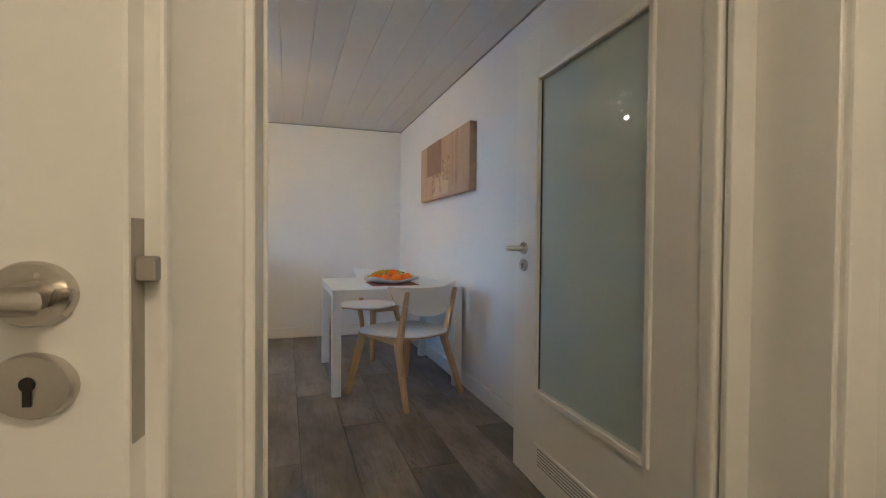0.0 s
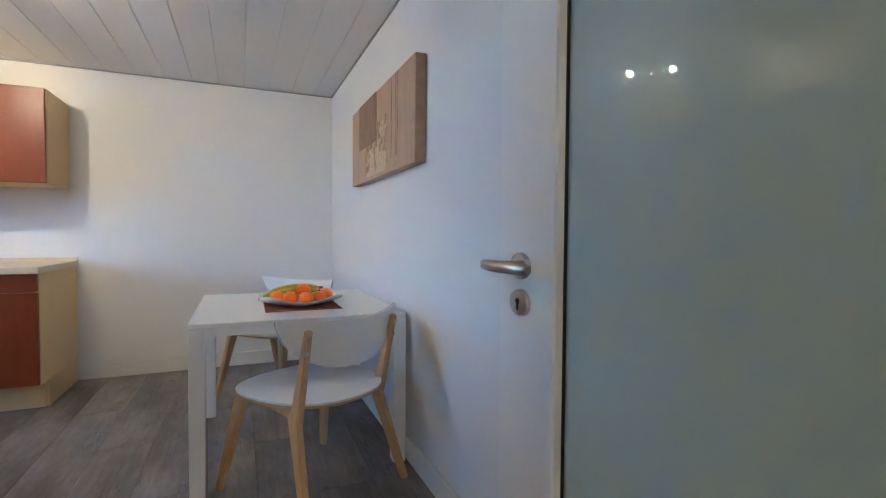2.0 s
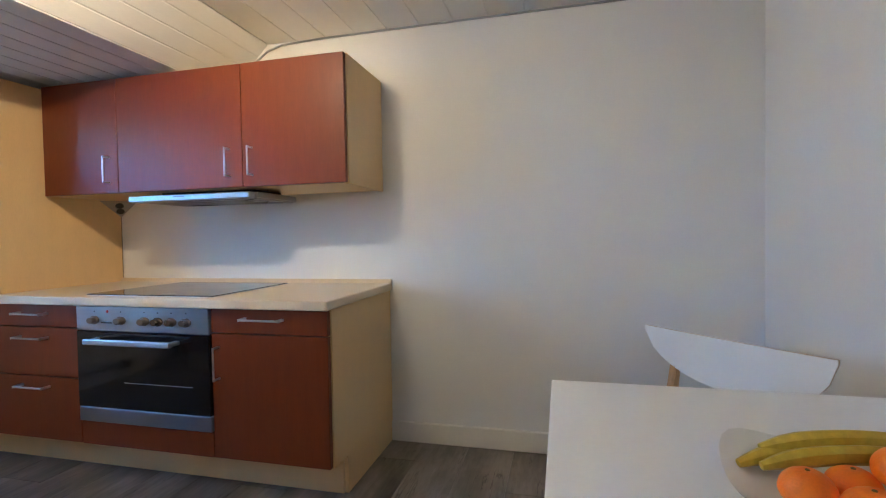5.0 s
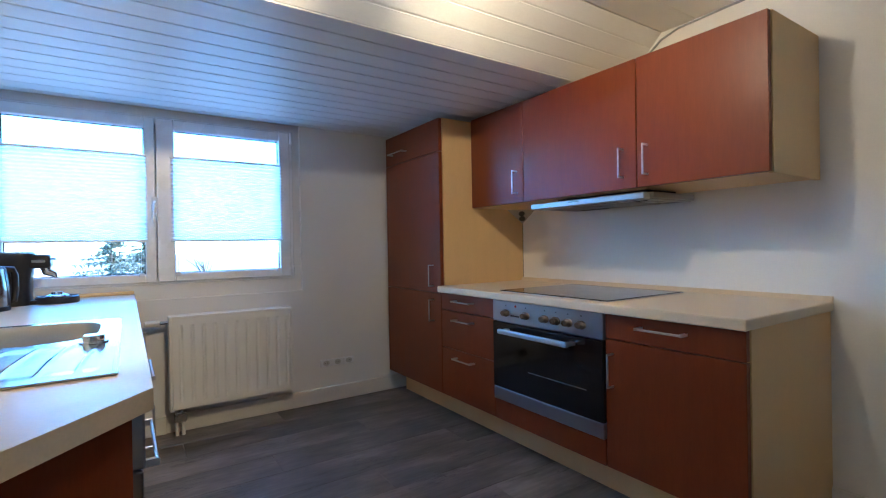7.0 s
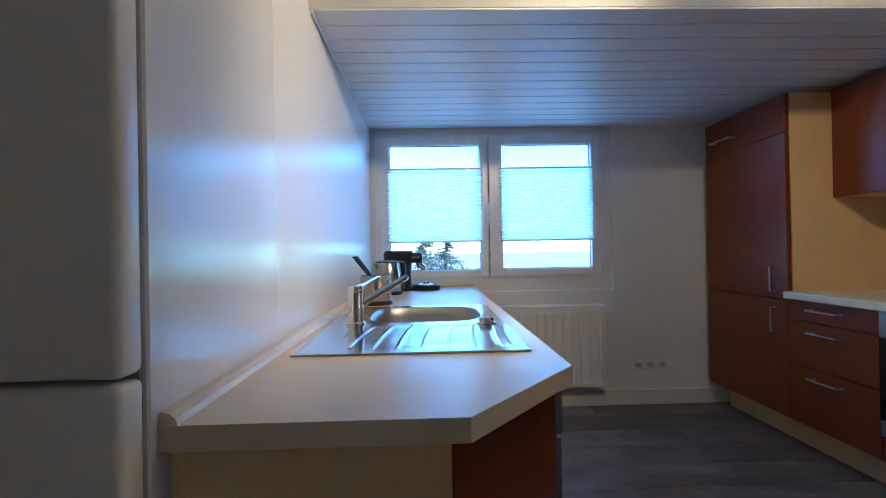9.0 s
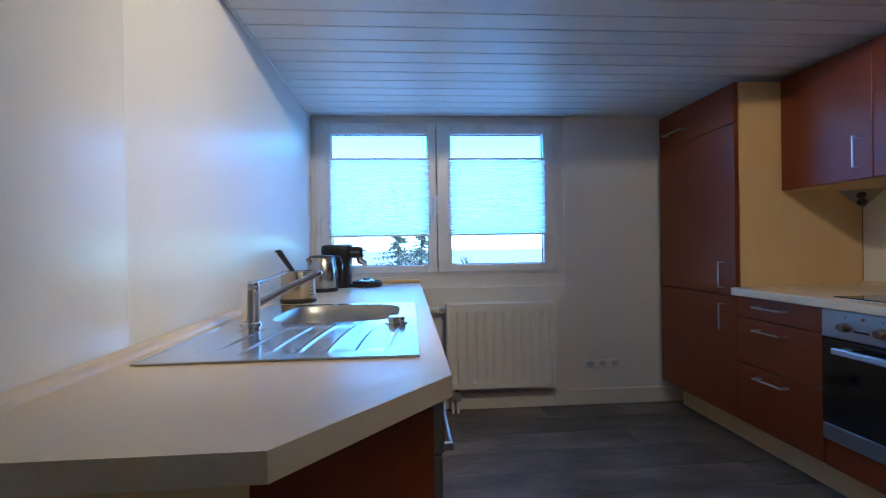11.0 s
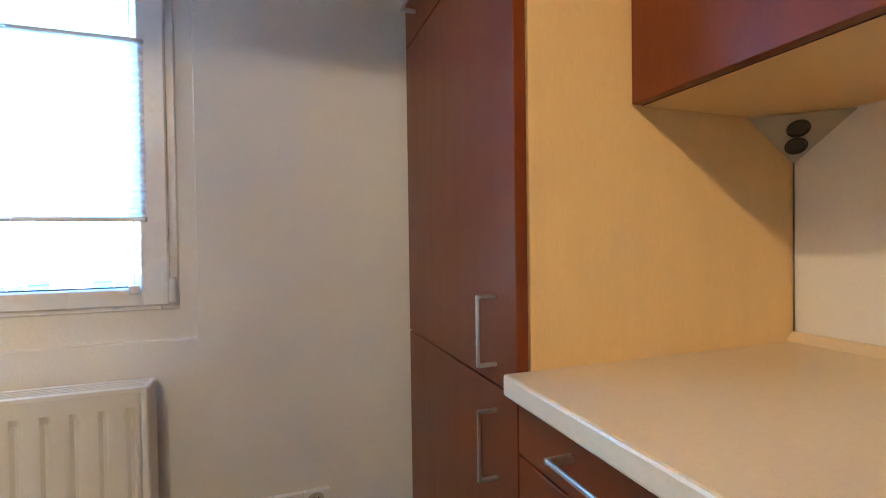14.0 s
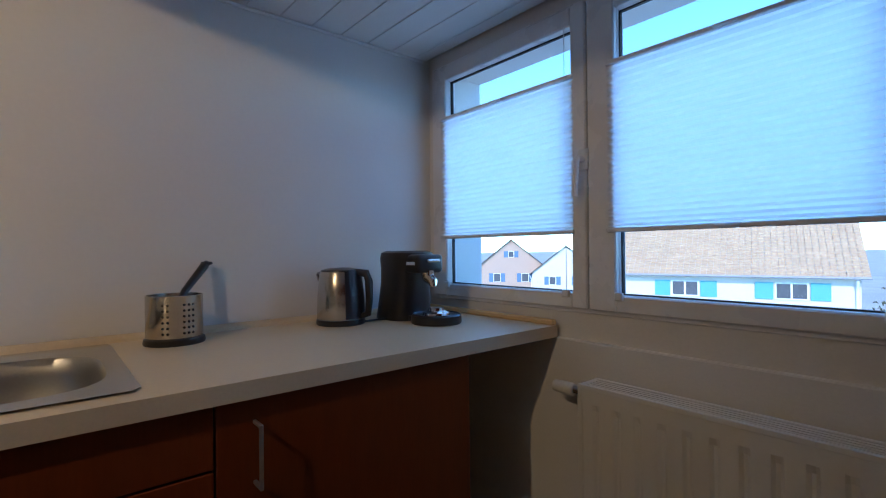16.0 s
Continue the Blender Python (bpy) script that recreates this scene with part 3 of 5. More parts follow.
def ring_flat(x0, x1, y0, y1, w, z0, z1):
    bm = bmesh.new()
    box(x0, y0, z0, x0 + w, y1, z1, 0.001, bm=bm)
    box(x1 - w, y0, z0, x1, y1, z1, 0.001, bm=bm)
    box(x0 + w, y0, z0, x1 - w, y0 + w, z1, 0.001, bm=bm)
    box(x0 + w, y1 - w, z0, x1 - w, y1, z1, 0.001, bm=bm)
    return bm


hood = thing("cooker_hood", (-0.96, -0.3, 1.36), "slim stainless steel pull-out cooker hood", "cooker hood")
part("body", box(-1.28, -0.455, 1.372, -0.535, -0.10, 1.400, 0.003), M_HOOD, hood)
part("motor_housing", box(-1.20, -0.370, 1.399, -0.62, -0.12, 1.4235, 0.002), M_DARK, hood)
part("front_strip", box(-1.285, -0.505, 1.367, -0.550, -0.457, 1.399, 0.004), M_HOOD, hood, "bright steel front strip")
part("under_frame", ring_flat(-1.27, -0.545, -0.447, -0.115, 0.022, 1.3655, 1.3725), M_HOOD, hood, "grey metal frame round the filters")
part("lettering", box(-1.0, -0.5058, 1.385, -0.93, -0.5045, 1.391), M_FILTER, hood)
for x0, x1 in ((-1.235, -0.955), (-0.940, -0.690)):
    part("filter", box(x0, -0.418, 1.367, x1, -0.145, 1.3722, 0.001), M_FILTER, hood, "dark grey metal grease filter")
part("lamp_cover", box(-0.660, -0.365, 1.3640, -0.608, -0.255, 1.3672, 0.001), M_ALU, hood, "frosted lamp cover")
part("lamp_slot", box(-0.648, -0.418, 1.3645, -0.598, -0.402, 1.3672, 0.001), M_DARK, hood)
part("filter_grip", box(-1.195, -0.172, 1.3640, -1.010, -0.148, 1.3672, 0.001), M_DARK, hood)
part("slot", box(-1.02, -0.4560, 1.3660, -0.62, -0.4475, 1.3715), M_DARK, hood)

cs = thing("corner_socket", (-1.83, -0.05, 1.34), "triangular steel corner socket with two black outlets", "socket")
bm = bmesh.new()
pts = [(-1.8890, -0.155, 1.4215), (-1.754, -0.003, 1.4215), (-1.8890, -0.003, 1.322), (-1.8890, -0.003, 1.4215)]
v = [bm.verts.new(p) for p in pts]
for f in ((0, 1, 2), (0, 3, 1), (1, 3, 2), (2, 3, 0)):
    bm.faces.new([v[i] for i in f])
part("housing", bm, M_ALU, cs, "satin silver housing")
nrm = (Vector(pts[1]) - Vector(pts[0])).cross(Vector(pts[2]) - Vector(pts[0])).normalized()
if nrm.y > 0:
    nrm = -nrm
mid = (Vector(pts[0]) + Vector(pts[1])) / 2
low = Vector(pts[2])
for f in (0.28, 0.62):
    c = mid.lerp(low, f)
    bm = lathe([(0.023, 0), (0.023, 0.003), (0.019, 0.0035), (0.0185, 0.001), (0, 0.001)], sides=18)
    turn(bm, Matrix.Translation(c) @ nrm.to_track_quat("Z", "Y").to_matrix().to_4x4())
    part("outlet", bm, M_BLACK, cs, "black round outlet", smooth=40)
# brown seam line down the corner to the worktop, drawn as a thin tube
part("cable", tube([(-1.8865, -0.006, 1.325), (-1.8865, -0.006, 0.922)], 0.0018, 6), M_SEAM, cs)

# ---------- sink row ----------
SY = -2.475
sw = thing("sink_worktop", (-1.4, -2.83, 0.859), "cream laminate worktop with a cut-off corner holding the sink", "worktop")
# slab with a hole for the bowl, built from strips
HX0, HX1, HY0, HY1 = -1.47, -0.965, -3.02, -2.56
bm = bmesh.new()
prism([(-2.748, -3.198), (HX0, -3.198), (HX0, -2.455), (-2.748, -2.455)], 0.859, 0.900, bm=bm)
prism([(HX0, -3.198), (HX1, -3.198), (HX1, HY0), (HX0, HY0)], 0.859, 0.900, bm=bm)
prism([(HX0, HY1), (HX1, HY1), (HX1, -2.455), (HX0, -2.455)], 0.859, 0.900, bm=bm)
prism([(HX1, -3.198), (-0.002, -3.198), (-0.004, -2.709), (-0.316, -2.455), (HX1, -2.455)], 0.859, 0.900, bm=bm)
part("slab", bm, M_TOP, sw)
bm = bmesh.new()
vs = [(YS + 0.009, 0.9), (YS + 0.036, 0.9), (YS + 0.032, 0.910), (YS + 0.022, 0.918), (YS + 0.009, 0.921)]
a = [bm.verts.new((XW + 0.004, y, z)) for y, z in vs]
b = [bm.verts.new((-0.004, y, z)) for y, z in vs]
for i in range(5):
    bm.faces.new((a[i], a[(i + 1) % 5], b[(i + 1) % 5], b[i]))
bm.faces.new(a[::-1])
bm.faces.new(b)
part("back_strip", bm, M_TOP, sw, "light quarter-round strip")
part("back_strip", box(XW + 0.002, YS + 0.037, 0.9, XW + 0.024, -2.457, 0.921, 0.005), M_CREAM, sw)

# units under the sink worktop
def sunit(name, x0, x1, label, category="cabinet", top=0.858):
    t = thing(name, ((x0 + x1) / 2, -2.8, 0.175), label, category, "units under the sink worktop")
    part("body", box(x0, -3.19, 0.175, x1, SY - 0.024, top, 0.001), M_CREAM, t)
    # same dark sheet here, painting the shade between the fronts
    part("gap_shade", box(x0 + 0.001, SY - 0.0235, 0.176, x1 - 0.001, SY - 0.0205, 0.857), M_DARK, t)
    return t


def sfront(name, x0, x1, z0, z1, parent):
    return part(name, box(x0 + 0.002, SY - 0.019, z0 + 0.002, x1 - 0.002, SY, z1 - 0.002, 0.0015), M_RED, parent)


t = sunit("base_cabinet", -2.340, -1.622, "cherry-red base cabinet with one door under the worktop, closed")
d = sfront("door", -2.340, -1.622, 0.180, 0.856, t)
part("handle", bow((-1.700, SY, 0.675), (-1.700, SY, 0.805), (0, 1, 0)), HB, d, "brushed steel bow handle")
t = sunit("sink_cabinet", -1.620, -0.894, "cherry-red sink base cabinet with a drawer front and a door", top=0.728)
d = sfront("drawer", -1.620, -0.894, 0.722, 0.856, t)
part("handle", bow((-1.225, SY, 0.775), (-0.945, SY, 0.775), (0, 1, 0)), HB, d, "brushed steel bow handle")
d = sfront("door", -1.620, -0.894, 0.180, 0.720, t)
part("handle", bow((-0.975, SY, 0.555), (-0.975, SY, 0.680), (0, 1, 0)), HB, d, "brushed steel bow handle")
dw = thing("dishwasher", (-0.62, -2.8, 0.1), "narrow built-in dishwasher with a steel control strip and front", "dishwasher", "units under the sink worktop")
part("body", box(-0.890, -3.19, 0.0, -0.345, SY - 0.023, 0.858, 0.002), M_FASCIA, dw)
cp = part("control_panel", box(-0.888, SY - 0.022, 0.735, -0.347, SY + 0.006, 0.857, 0.004), M_FASCIA, dw, "brushed steel control strip")
part("grip_recess", box(-0.74, SY + 0.0055, 0.785, -0.56, SY + 0.0075, 0.832, 0.001), M_DARK, cp)
part("door", box(-0.888, SY - 0.022, 0.100, -0.347, SY + 0.002, 0.731, 0.003), M_FASCIA, dw)
part("door_handle", bow((-0.76, SY, 0.70), (-0.47, SY, 0.70), (0, 1, 0), 0.012, 0.03), HB, dw, "steel bar handle")
cc_ = thing("corner_cabinet", (-0.2, -2.95, 0.0), "angled cherry-red corner cabinet with a cream end panel", "cabinet", "units under the sink worktop")
part("body", prism([(-0.343, -3.19), (-0.05, -3.19), (-0.05, -2.745), (-0.343, -2.505)], 0.175, 0.858), M_CREAM, cc_)
part("side_panel", box(-0.048, -3.19, 0.0, -0.030, -2.735, 0.858, 0.001), M_CREAM, cc_)
part("plinth", prism([(-0.343, -2.58), (-0.09, -2.79), (-0.09, -2.81), (-0.343, -2.60)], 0.0, 0.174), M_CREAM, cc_)
part("door", prism([(-0.343, -2.505), (-0.040, -2.752), (-0.028, -2.737), (-0.331, -2.490)], 0.180, 0.856, 0.001), M_RED, cc_)
single("plinth.001", prism([(-2.34, -2.56), (-0.895, -2.56), (-0.895, -2.578), (-2.34, -2.578)], 0.0, 0.174), M_CREAM, "cream laminate plinth board under the sink units", "plinth")

# sink
sink = thing("kitchen_sink", (-0.97, -2.82, 0.900), "stainless steel sink with a round bowl and ribbed drainer", "sink")
SX0, SX1, SB, SF = -1.500, -0.468, -3.130, -2.512
BC, BRX, BRY = (-1.220, -2.790), 0.240, 0.220
bm = bmesh.new()
N = 48
edge = []
for k in range(N):
    a = 2 * math.pi * k / N
    ca, sa = math.cos(a), math.sin(a)
    q = 0.55
    edge.append((BC[0] + BRX * math.copysign(abs(ca) ** q, ca), BC[1] + BRY * math.copysign(abs(sa) ** q, sa)))
rim = [bm.verts.new((x, y, 0.9055)) for x, y in edge]
lev = [(1.0, 0.9055), (0.975, 0.900), (0.955, 0.86), (0.92, 0.78), (0.80, 0.752), (0.4, 0.748), (0.12, 0.745)]
prev = rim
for s, z in lev[1:]:
    cur = [bm.verts.new((BC[0] + (x - BC[0]) * s, BC[1] + (y - BC[1]) * s, z)) for x, y in edge]
    for k in range(N):
        bm.faces.new((prev[k], prev[(k + 1) % N], cur[(k + 1) % N], cur[k]))
    prev = cur
bm.faces.new(prev)
part("bowl", bm, M_BOWL, sink, smooth=60)
# rim sheet round the bowl
bm = bmesh.new()
inner = [bm.verts.new((x, y, 0.9055)) for x, y in edge]
outer = []
XM = -0.955
for x, y in edge:
    dx, dy = x - BC[0], y - BC[1]
    lim = [1e9]
    if dx > 1e-6:
        lim.append((XM - BC[0]) / dx)
    if dx < -1e-6:
        lim.append((SX0 - BC[0]) / dx)
    if dy > 1e-6:
        lim.append((SF - BC[1]) / dy)
    if dy < -1e-6:
        lim.append((SB - BC[1]) / dy)
    s = min(lim)
    outer.append(bm.verts.new((BC[0] + dx * s, BC[1] + dy * s, 0.9055)))
for k in range(N):
    bm.faces.new((inner[k], inner[(k + 1) % N], outer[(k + 1) % N], outer[k]))
part("deck", bm, M_SINK, sink)
bm = bmesh.new()
grid = []
gx = [XM + (SX1 - 0.012 - XM) * i / 30 for i in range(31)]
gy = [SB + 0.012 + (SF - SB - 0.024) * i / 180 for i in range(181)]
for x in gx:
    row = []
    for y in gy:
        z = 0.9055
        fx = (x - XM) / (SX1 - XM)
        if 0.08 < fx < 0.90 and SB + 0.09 < y < SF - 0.035:
            e = min((fx - 0.08) / 0.1, (0.90 - fx) / 0.1, (y - SB - 0.09) / 0.01, (SF - 0.035 - y) / 0.01, 1.0)
            w = (y - SB - 0.10 - 0.035 * (1 - fx) ** 2) / 0.068
            g = (w % 1.0 - 0.5) * 0.068
            z += e * (0.0036 * math.exp(-(g / 0.0042) ** 2) - 0.0016)
        row.append(bm.verts.new((x, y, z)))
    grid.append(row)
for i in range(30):
    for j in range(180):
        bm.faces.new((grid[i][j], grid[i + 1][j], grid[i + 1][j + 1], grid[i][j + 1]))
part("drainer", bm, M_SINK, sink, "ribbed steel drainer", smooth=60)
bm = bmesh.new()
for x0, y0, x1, y1 in ((SX1 - 0.014, SB, SX1, SF), (XM, SB, SX1 - 0.013, SB + 0.013), (XM, SF - 0.013, SX1 - 0.013, SF)):
    box(x0, y0, 0.9005, x1, y1, 0.9062, 0.002, bm=bm)
part("rolled_edge", bm, M_SINK, sink)
bm = lathe([(0.036, 0), (0.036, 0.004), (0.027, 0.006), (0.027, 0.019), (0.023, 0.022), (0.0, 0.022)], (-0.93, -2.575, 0.9055), 24)
part("drain_knob", bm, M_CHROME, sink, "round chrome drain knob", smooth=35)
part("strainer", lathe([(0.045, 0), (0.04, 0.003), (0.0, 0.002)], (BC[0], BC[1], 0.746), 24), M_CHROME, sink, smooth=40)

tap = thing("kitchen_tap", (-0.96, -3.05, 0.9055), "chrome single-lever kitchen tap with a long spout", "tap")
TX, TY = -0.972, -3.040
part("body", lathe([(0.034, 0), (0.034, 0.006), (0.028, 0.010), (0.028, 0.108), (0.0285, 0.110), (0.0285, 0.131), (0.026, 0.137), (0.0, 0.137)], (TX, TY, 0.9055), 24), M_CHROME, tap, smooth=35)
part("spout", tube([(TX - 0.015, TY + 0.01, 0.968), (TX - 0.10, TY + 0.06, 0.996), (TX - 0.235, TY + 0.150, 1.045), (TX - 0.262, TY + 0.168, 1.054), (TX - 0.268, TY + 0.172, 1.050)], [0.013, 0.012, 0.012, 0.013, 0.010], 12), M_CHROME, tap, smooth=40)
part("lever", tube([(TX, TY, 1.035), (TX - 0.09, TY + 0.02, 1.042), (TX - 0.225, TY + 0.055, 1.062)], [0.010, 0.006, 0.005], 10), M_CHROME, tap, smooth=40)

# fridge at the end of the sink row
fr = thing("fridge_freezer", (-0.29, -3.6, 0.0), "tall white glossy fridge freezer beside the sink worktop", "fridge")
part("body", box(-0.587, -4.0, 0.02, 0.018, YS + 0.006, 1.88, 0.004), M_PANEL, fr)
part("door", box(0.024, -4.0, 0.992, 0.082, YS + 0.004, 1.88, 0.012, 3), M_FRIDGE, fr, smooth=40)
part("door", box(0.024, -4.0, 0.06, 0.082, YS + 0.004, 0.984, 0.012, 3), M_FRIDGE, fr, smooth=40)
part("door_seal", box(0.017, -3.99, 0.07, 0.025, YS - 0.004, 1.87), M_GREY, fr)
for fy in (-3.95, -3.28):
    part("foot", box(-0.1, fy, 0.0, -0.05, fy + 0.05, 0.022), M_BLACK, fr)


# ---------- doorway, kitchen door ----------
bm = bmesh.new()
for x0, x1 in ((DX0 - 0.028, DX0), (DX1, DX1 + 0.028)):
    box(x0, YH - 0.012, 0.0, x1, YD + 0.012, DZ, 0.003, bm=bm)
box(DX0 - 0.028, YH - 0.012, DZ, DX1 + 0.028, YD + 0.012, DZ + 0.028, 0.003, bm=bm)
frame_1 = structure("door_frame", bm, M_TRIM, "white lacquered door lining with rounded architraves")
for y0, y1 in ((YH - 0.030, YH - 0.004), (YD + 0.004, YD + 0.024)):
    for x0, x1 in ((DX0 - 0.115, DX0 - 0.012), (DX1 + 0.012, DX1 + 0.115)):
        structure("architrave", box(x0, y0, 0.0, x1, y1, DZ + 0.10, 0.008, 2), M_TRIM, parent=frame_1)
    structure("architrave", box(DX0 - 0.012, y0, DZ + 0.012, DX1 + 0.012, y1, DZ + 0.10, 0.008, 2), M_TRIM, parent=frame_1)
structure("seal", box(DX0, YD - 0.06, 0.0, DX0 + 0.008, YD - 0.045, DZ, 0.002), M_TRIM, parent=frame_1)
structure("rebate", box(1.622, -4.566, 0.0, DX1 + 0.002, -4.546, DZ, 0.004, 2), M_TRIM, parent=frame_1)

M_FROST = bpy.data.materials.new("frosted_door_glass")
M_FROST.use_nodes = True
fb = M_FROST.node_tree.nodes["Principled BSDF"]
fb.inputs["Base Color"].default_value = (0.62, 0.76, 0.78, 1)
fb.inputs["Roughness"].default_value = 0.75
fb.inputs["Transmission Weight"].default_value = 0.35
fb.inputs["Coat Weight"].default_value = 0.45
fb.inputs["Coat Roughness"].default_value = 0.0
fb.inputs["Coat IOR"].default_value = 1.5

LX0, LX1 = 1.618, 1.663
LY0, LY1, LH = -4.452, -3.388, -4.538
GY0, GY1, GZ0, GZ1 = -4.290, -3.615, 0.440, 1.772
door = new("door_1")
tagged(door, "white lacquered door with a tall frosted glass pane, standing open", kind="structure")
door.location = (LX1, LY0, 0.0)
door.rotation_euler = (0, 0, radians(-1.7))
bm = bmesh.new()
box(LX0, -4.487, 0.012, LX1, GY0, 2.005, 0.002, bm=bm)
box(LX0, GY1, 0.012, LX1, LY1, 2.005, 0.002, bm=bm)
box(LX0 + 0.0004, GY0 - 0.001, 0.012, LX1 - 0.0004, GY1 + 0.001, GZ0, 0.0, bm=bm)
box(LX0 + 0.0004, GY0 - 0.001, GZ1, LX1 - 0.0004, GY1 + 0.001, 2.005, 0.0, bm=bm)
part("leaf", bm, M_TRIM, door)
part("edge_lip", box(LX0 - 0.007, LH, 0.012, LX1 - 0.012, -4.485, 2.012, 0.010, 3), M_TRIM, door, smooth=40)
for xa, xb in ((LX0 - 0.010, LX0 + 0.008), (LX1 - 0.008, LX1 + 0.010)):
    bm = bmesh.new()
    w = 0.026
    box(xa, GY0 - w, GZ0 - w, xb, GY0, GZ1 + w, 0.004, bm=bm)
    box(xa, GY1, GZ0 - w, xb, GY1 + w, GZ1 + w, 0.004, bm=bm)
    box(xa, GY0, GZ0 - w, xb, GY1, GZ0, 0.004, bm=bm)
    box(xa, GY0, GZ1, xb, GY1, GZ1 + w, 0.004, bm=bm)
    part("glazing_bead", bm, M_TRIM, door)
part("pane", box(LX0 + 0.014, GY0, GZ0, LX0 + 0.022, GY1, GZ1), M_FROST, door, "frosted grey-green glass pane")
bm = bmesh.new()
box(LX0 + 0.009, GY0, GZ0, LX0 + 0.0138, GY0 + 0.004, GZ1, bm=bm)
box(LX0 + 0.009, GY1 - 0.004, GZ0, LX0 + 0.0138, GY1, GZ1, bm=bm)
part("gasket", bm, M_DARK, door)
vg = part("vent_grille", box(LX0 - 0.006, -4.25, 0.105, LX0 + 0.001, -3.60, 0.205, 0.004), M_TRIM, door, "white ventilation grille")
for k in range(6):
    part("slot", box(LX0 - 0.0068, -4.21, 0.119 + 0.0135 * k, LX0 - 0.0055, -3.64, 0.124 + 0.0135 * k), M_GREY, vg)
for k in (0.25, 1.75):
    part("hinge", tube([(LX1 - 0.006, LH - 0.006, k), (LX1 - 0.006, LH - 0.006, k + 0.08)], 0.010, 10), M_NICKEL, door, smooth=40)


def lever_set(parent, at, out, along, r=0.036, drop=0.080, ring_k=0.78, ln=0.125, across=0.0, local=False):
    """A lever handle with its rosette, and a keyhole rosette below."""
    at, out, along = Vector(at), Vector(out).normalized(), Vector(along).normalized()
    q = Matrix((along, Vector((0, 0, 1)), out)).transposed().to_4x4()

    def disc(z):
        bm = lathe([(r, 0), (r, 0.005), (r * 0.93, 0.009), (r * 0.55, 0.0095), (0, 0.0095)], sides=28)
        return turn(bm, Matrix.Translation(at + Vector((0, 0, z))) @ q @ Matrix.Diagonal((1, ring_k, 1, 1)))
    ro = part("rosette", disc(0), M_NICKEL, parent, "round satin nickel rosette", smooth=35, local=local)
    p = at + out * 0.008
    bm = tube([p - along * 0.010, p + out * 0.028 - along * 0.012, p + out * 0.046 - along * 0.034, p + out * 0.052 - along * 0.006, p + out * 0.051 + along * (ln - 0.007), p + out * 0.050 + along * ln], [0.0125, 0.0115, 0.0115, 0.011, 0.0105, 0.006], 12)
    if across:
        bm = tube([p, p + out * 0.030, p + out * 0.050], [0.0125, 0.0115, 0.0115], 12)
        tube([p + out * 0.049 + along * (across + 0.006), p + out * 0.049 + along * across, p + out * 0.053 + along * (across * 0.3), p + out * 0.052 - along * (ln - 0.006), p + out * 0.051 - along * ln], [0.007, 0.0105, 0.0125, 0.0125, 0.008], 14, bm)
    part("lever", bm, M_NICKEL, ro, smooth=40, local=local)
    k = part("key_rosette", disc(-drop), M_NICKEL, parent, "round satin nickel key rosette", smooth=35, local=local)
    bm = lathe([(0.0062, 0), (0.0062, 0.0015), (0, 0.0015)], sides=16)
    turn(bm, Matrix.Translation(at + Vector((0, 0, -drop + 0.003)) + out * 0.0095) @ q)
    c = at + Vector((0, 0, -drop - 0.008)) + out * 0.0095
    r4 = bmesh.ops.create_cube(bm, size=1)
    for v in r4["verts"]:
        v.co = c + along * v.co.x * 0.0065 + Vector((0, 0, v.co.y * 0.015)) + out * (v.co.z * 0.003)
    part("keyhole", bm, M_DARK, k, local=local)


lever_set(door, (LX0, -3.482, 1.047), (-1, 0, 0), (0, 1, 0), drop=0.077, ln=0.118, across=0.062)

# ---------- second hall door, ajar ----------
d2 = new("door_2")
tagged(d2, "white lacquered hall door with nickel fittings, ajar", kind="structure")
d2.location = (0.481, -4.957, 0.0)
d2.rotation_euler = (0, 0, radians(-13))
part("leaf", box(-1.05, 0.0, 0.012, 0.0, 0.046, 2.0, 0.003), M_TRIM, d2, local=True)
part("rebate_lip", box(-0.004, 0.029, 0.012, 0.018, 0.0455, 2.0, 0.004, 2), M_TRIM, d2, local=True)
part("edge_band", box(0.0, 0.006, 0.9, 0.0015, 0.026, 1.10, 0.0005), M_ALU, d2, "steel latch plate", local=True)
part("latch", box(0.001, 0.009, 1.043, 0.018, 0.023, 1.066, 0.002), M_ALU, d2, "steel latch bolt", local=True)
lever_set(d2, (-0.074, 0.0, 1.034), (0, -1, 0), (-1, 0, 0), r=0.036, drop=0.078, local=True)

# ---------- dining table ----------
TX0, TX1, TY0, TY1, TZ = 0.906, 1.848, -2.150, -1.130, 0.734
tab = thing("dining_table", ((TX0 + TX1) / 2, (TY0 + TY1) / 2, 0), "white lacquered square dining table against the wall", "table")
part("tabletop", box(TX0, TY0, TZ - 0.016, TX1, TY1, TZ, 0.003, 2), M_WHITE, tab)
for x0, x1, y0, y1 in ((TX0 + 0.004, TX1 - 0.004, TY0 + 0.004, TY0 + 0.03), (TX0 + 0.004, TX1 - 0.004, TY1 - 0.03, TY1 - 0.004)):
    part("apron", box(x0, y0, TZ - 0.056, x1, y1, TZ - 0.0165), M_WHITE, tab)
for x0, x1 in ((TX0 + 0.004, TX0 + 0.03), (TX1 - 0.03, TX1 - 0.004)):
    part("apron", box(x0, TY0 + 0.031, TZ - 0.056, x1, TY1 - 0.031, TZ - 0.0165), M_WHITE, tab)
for x in (TX0 + 0.001, TX1 - 0.063):
    for y in (TY0 + 0.001, TY1 - 0.063):
        part("leg", box(x, y, 0.0, x + 0.062, y + 0.062, TZ - 0.0168, 0.003), M_WHITE, tab)

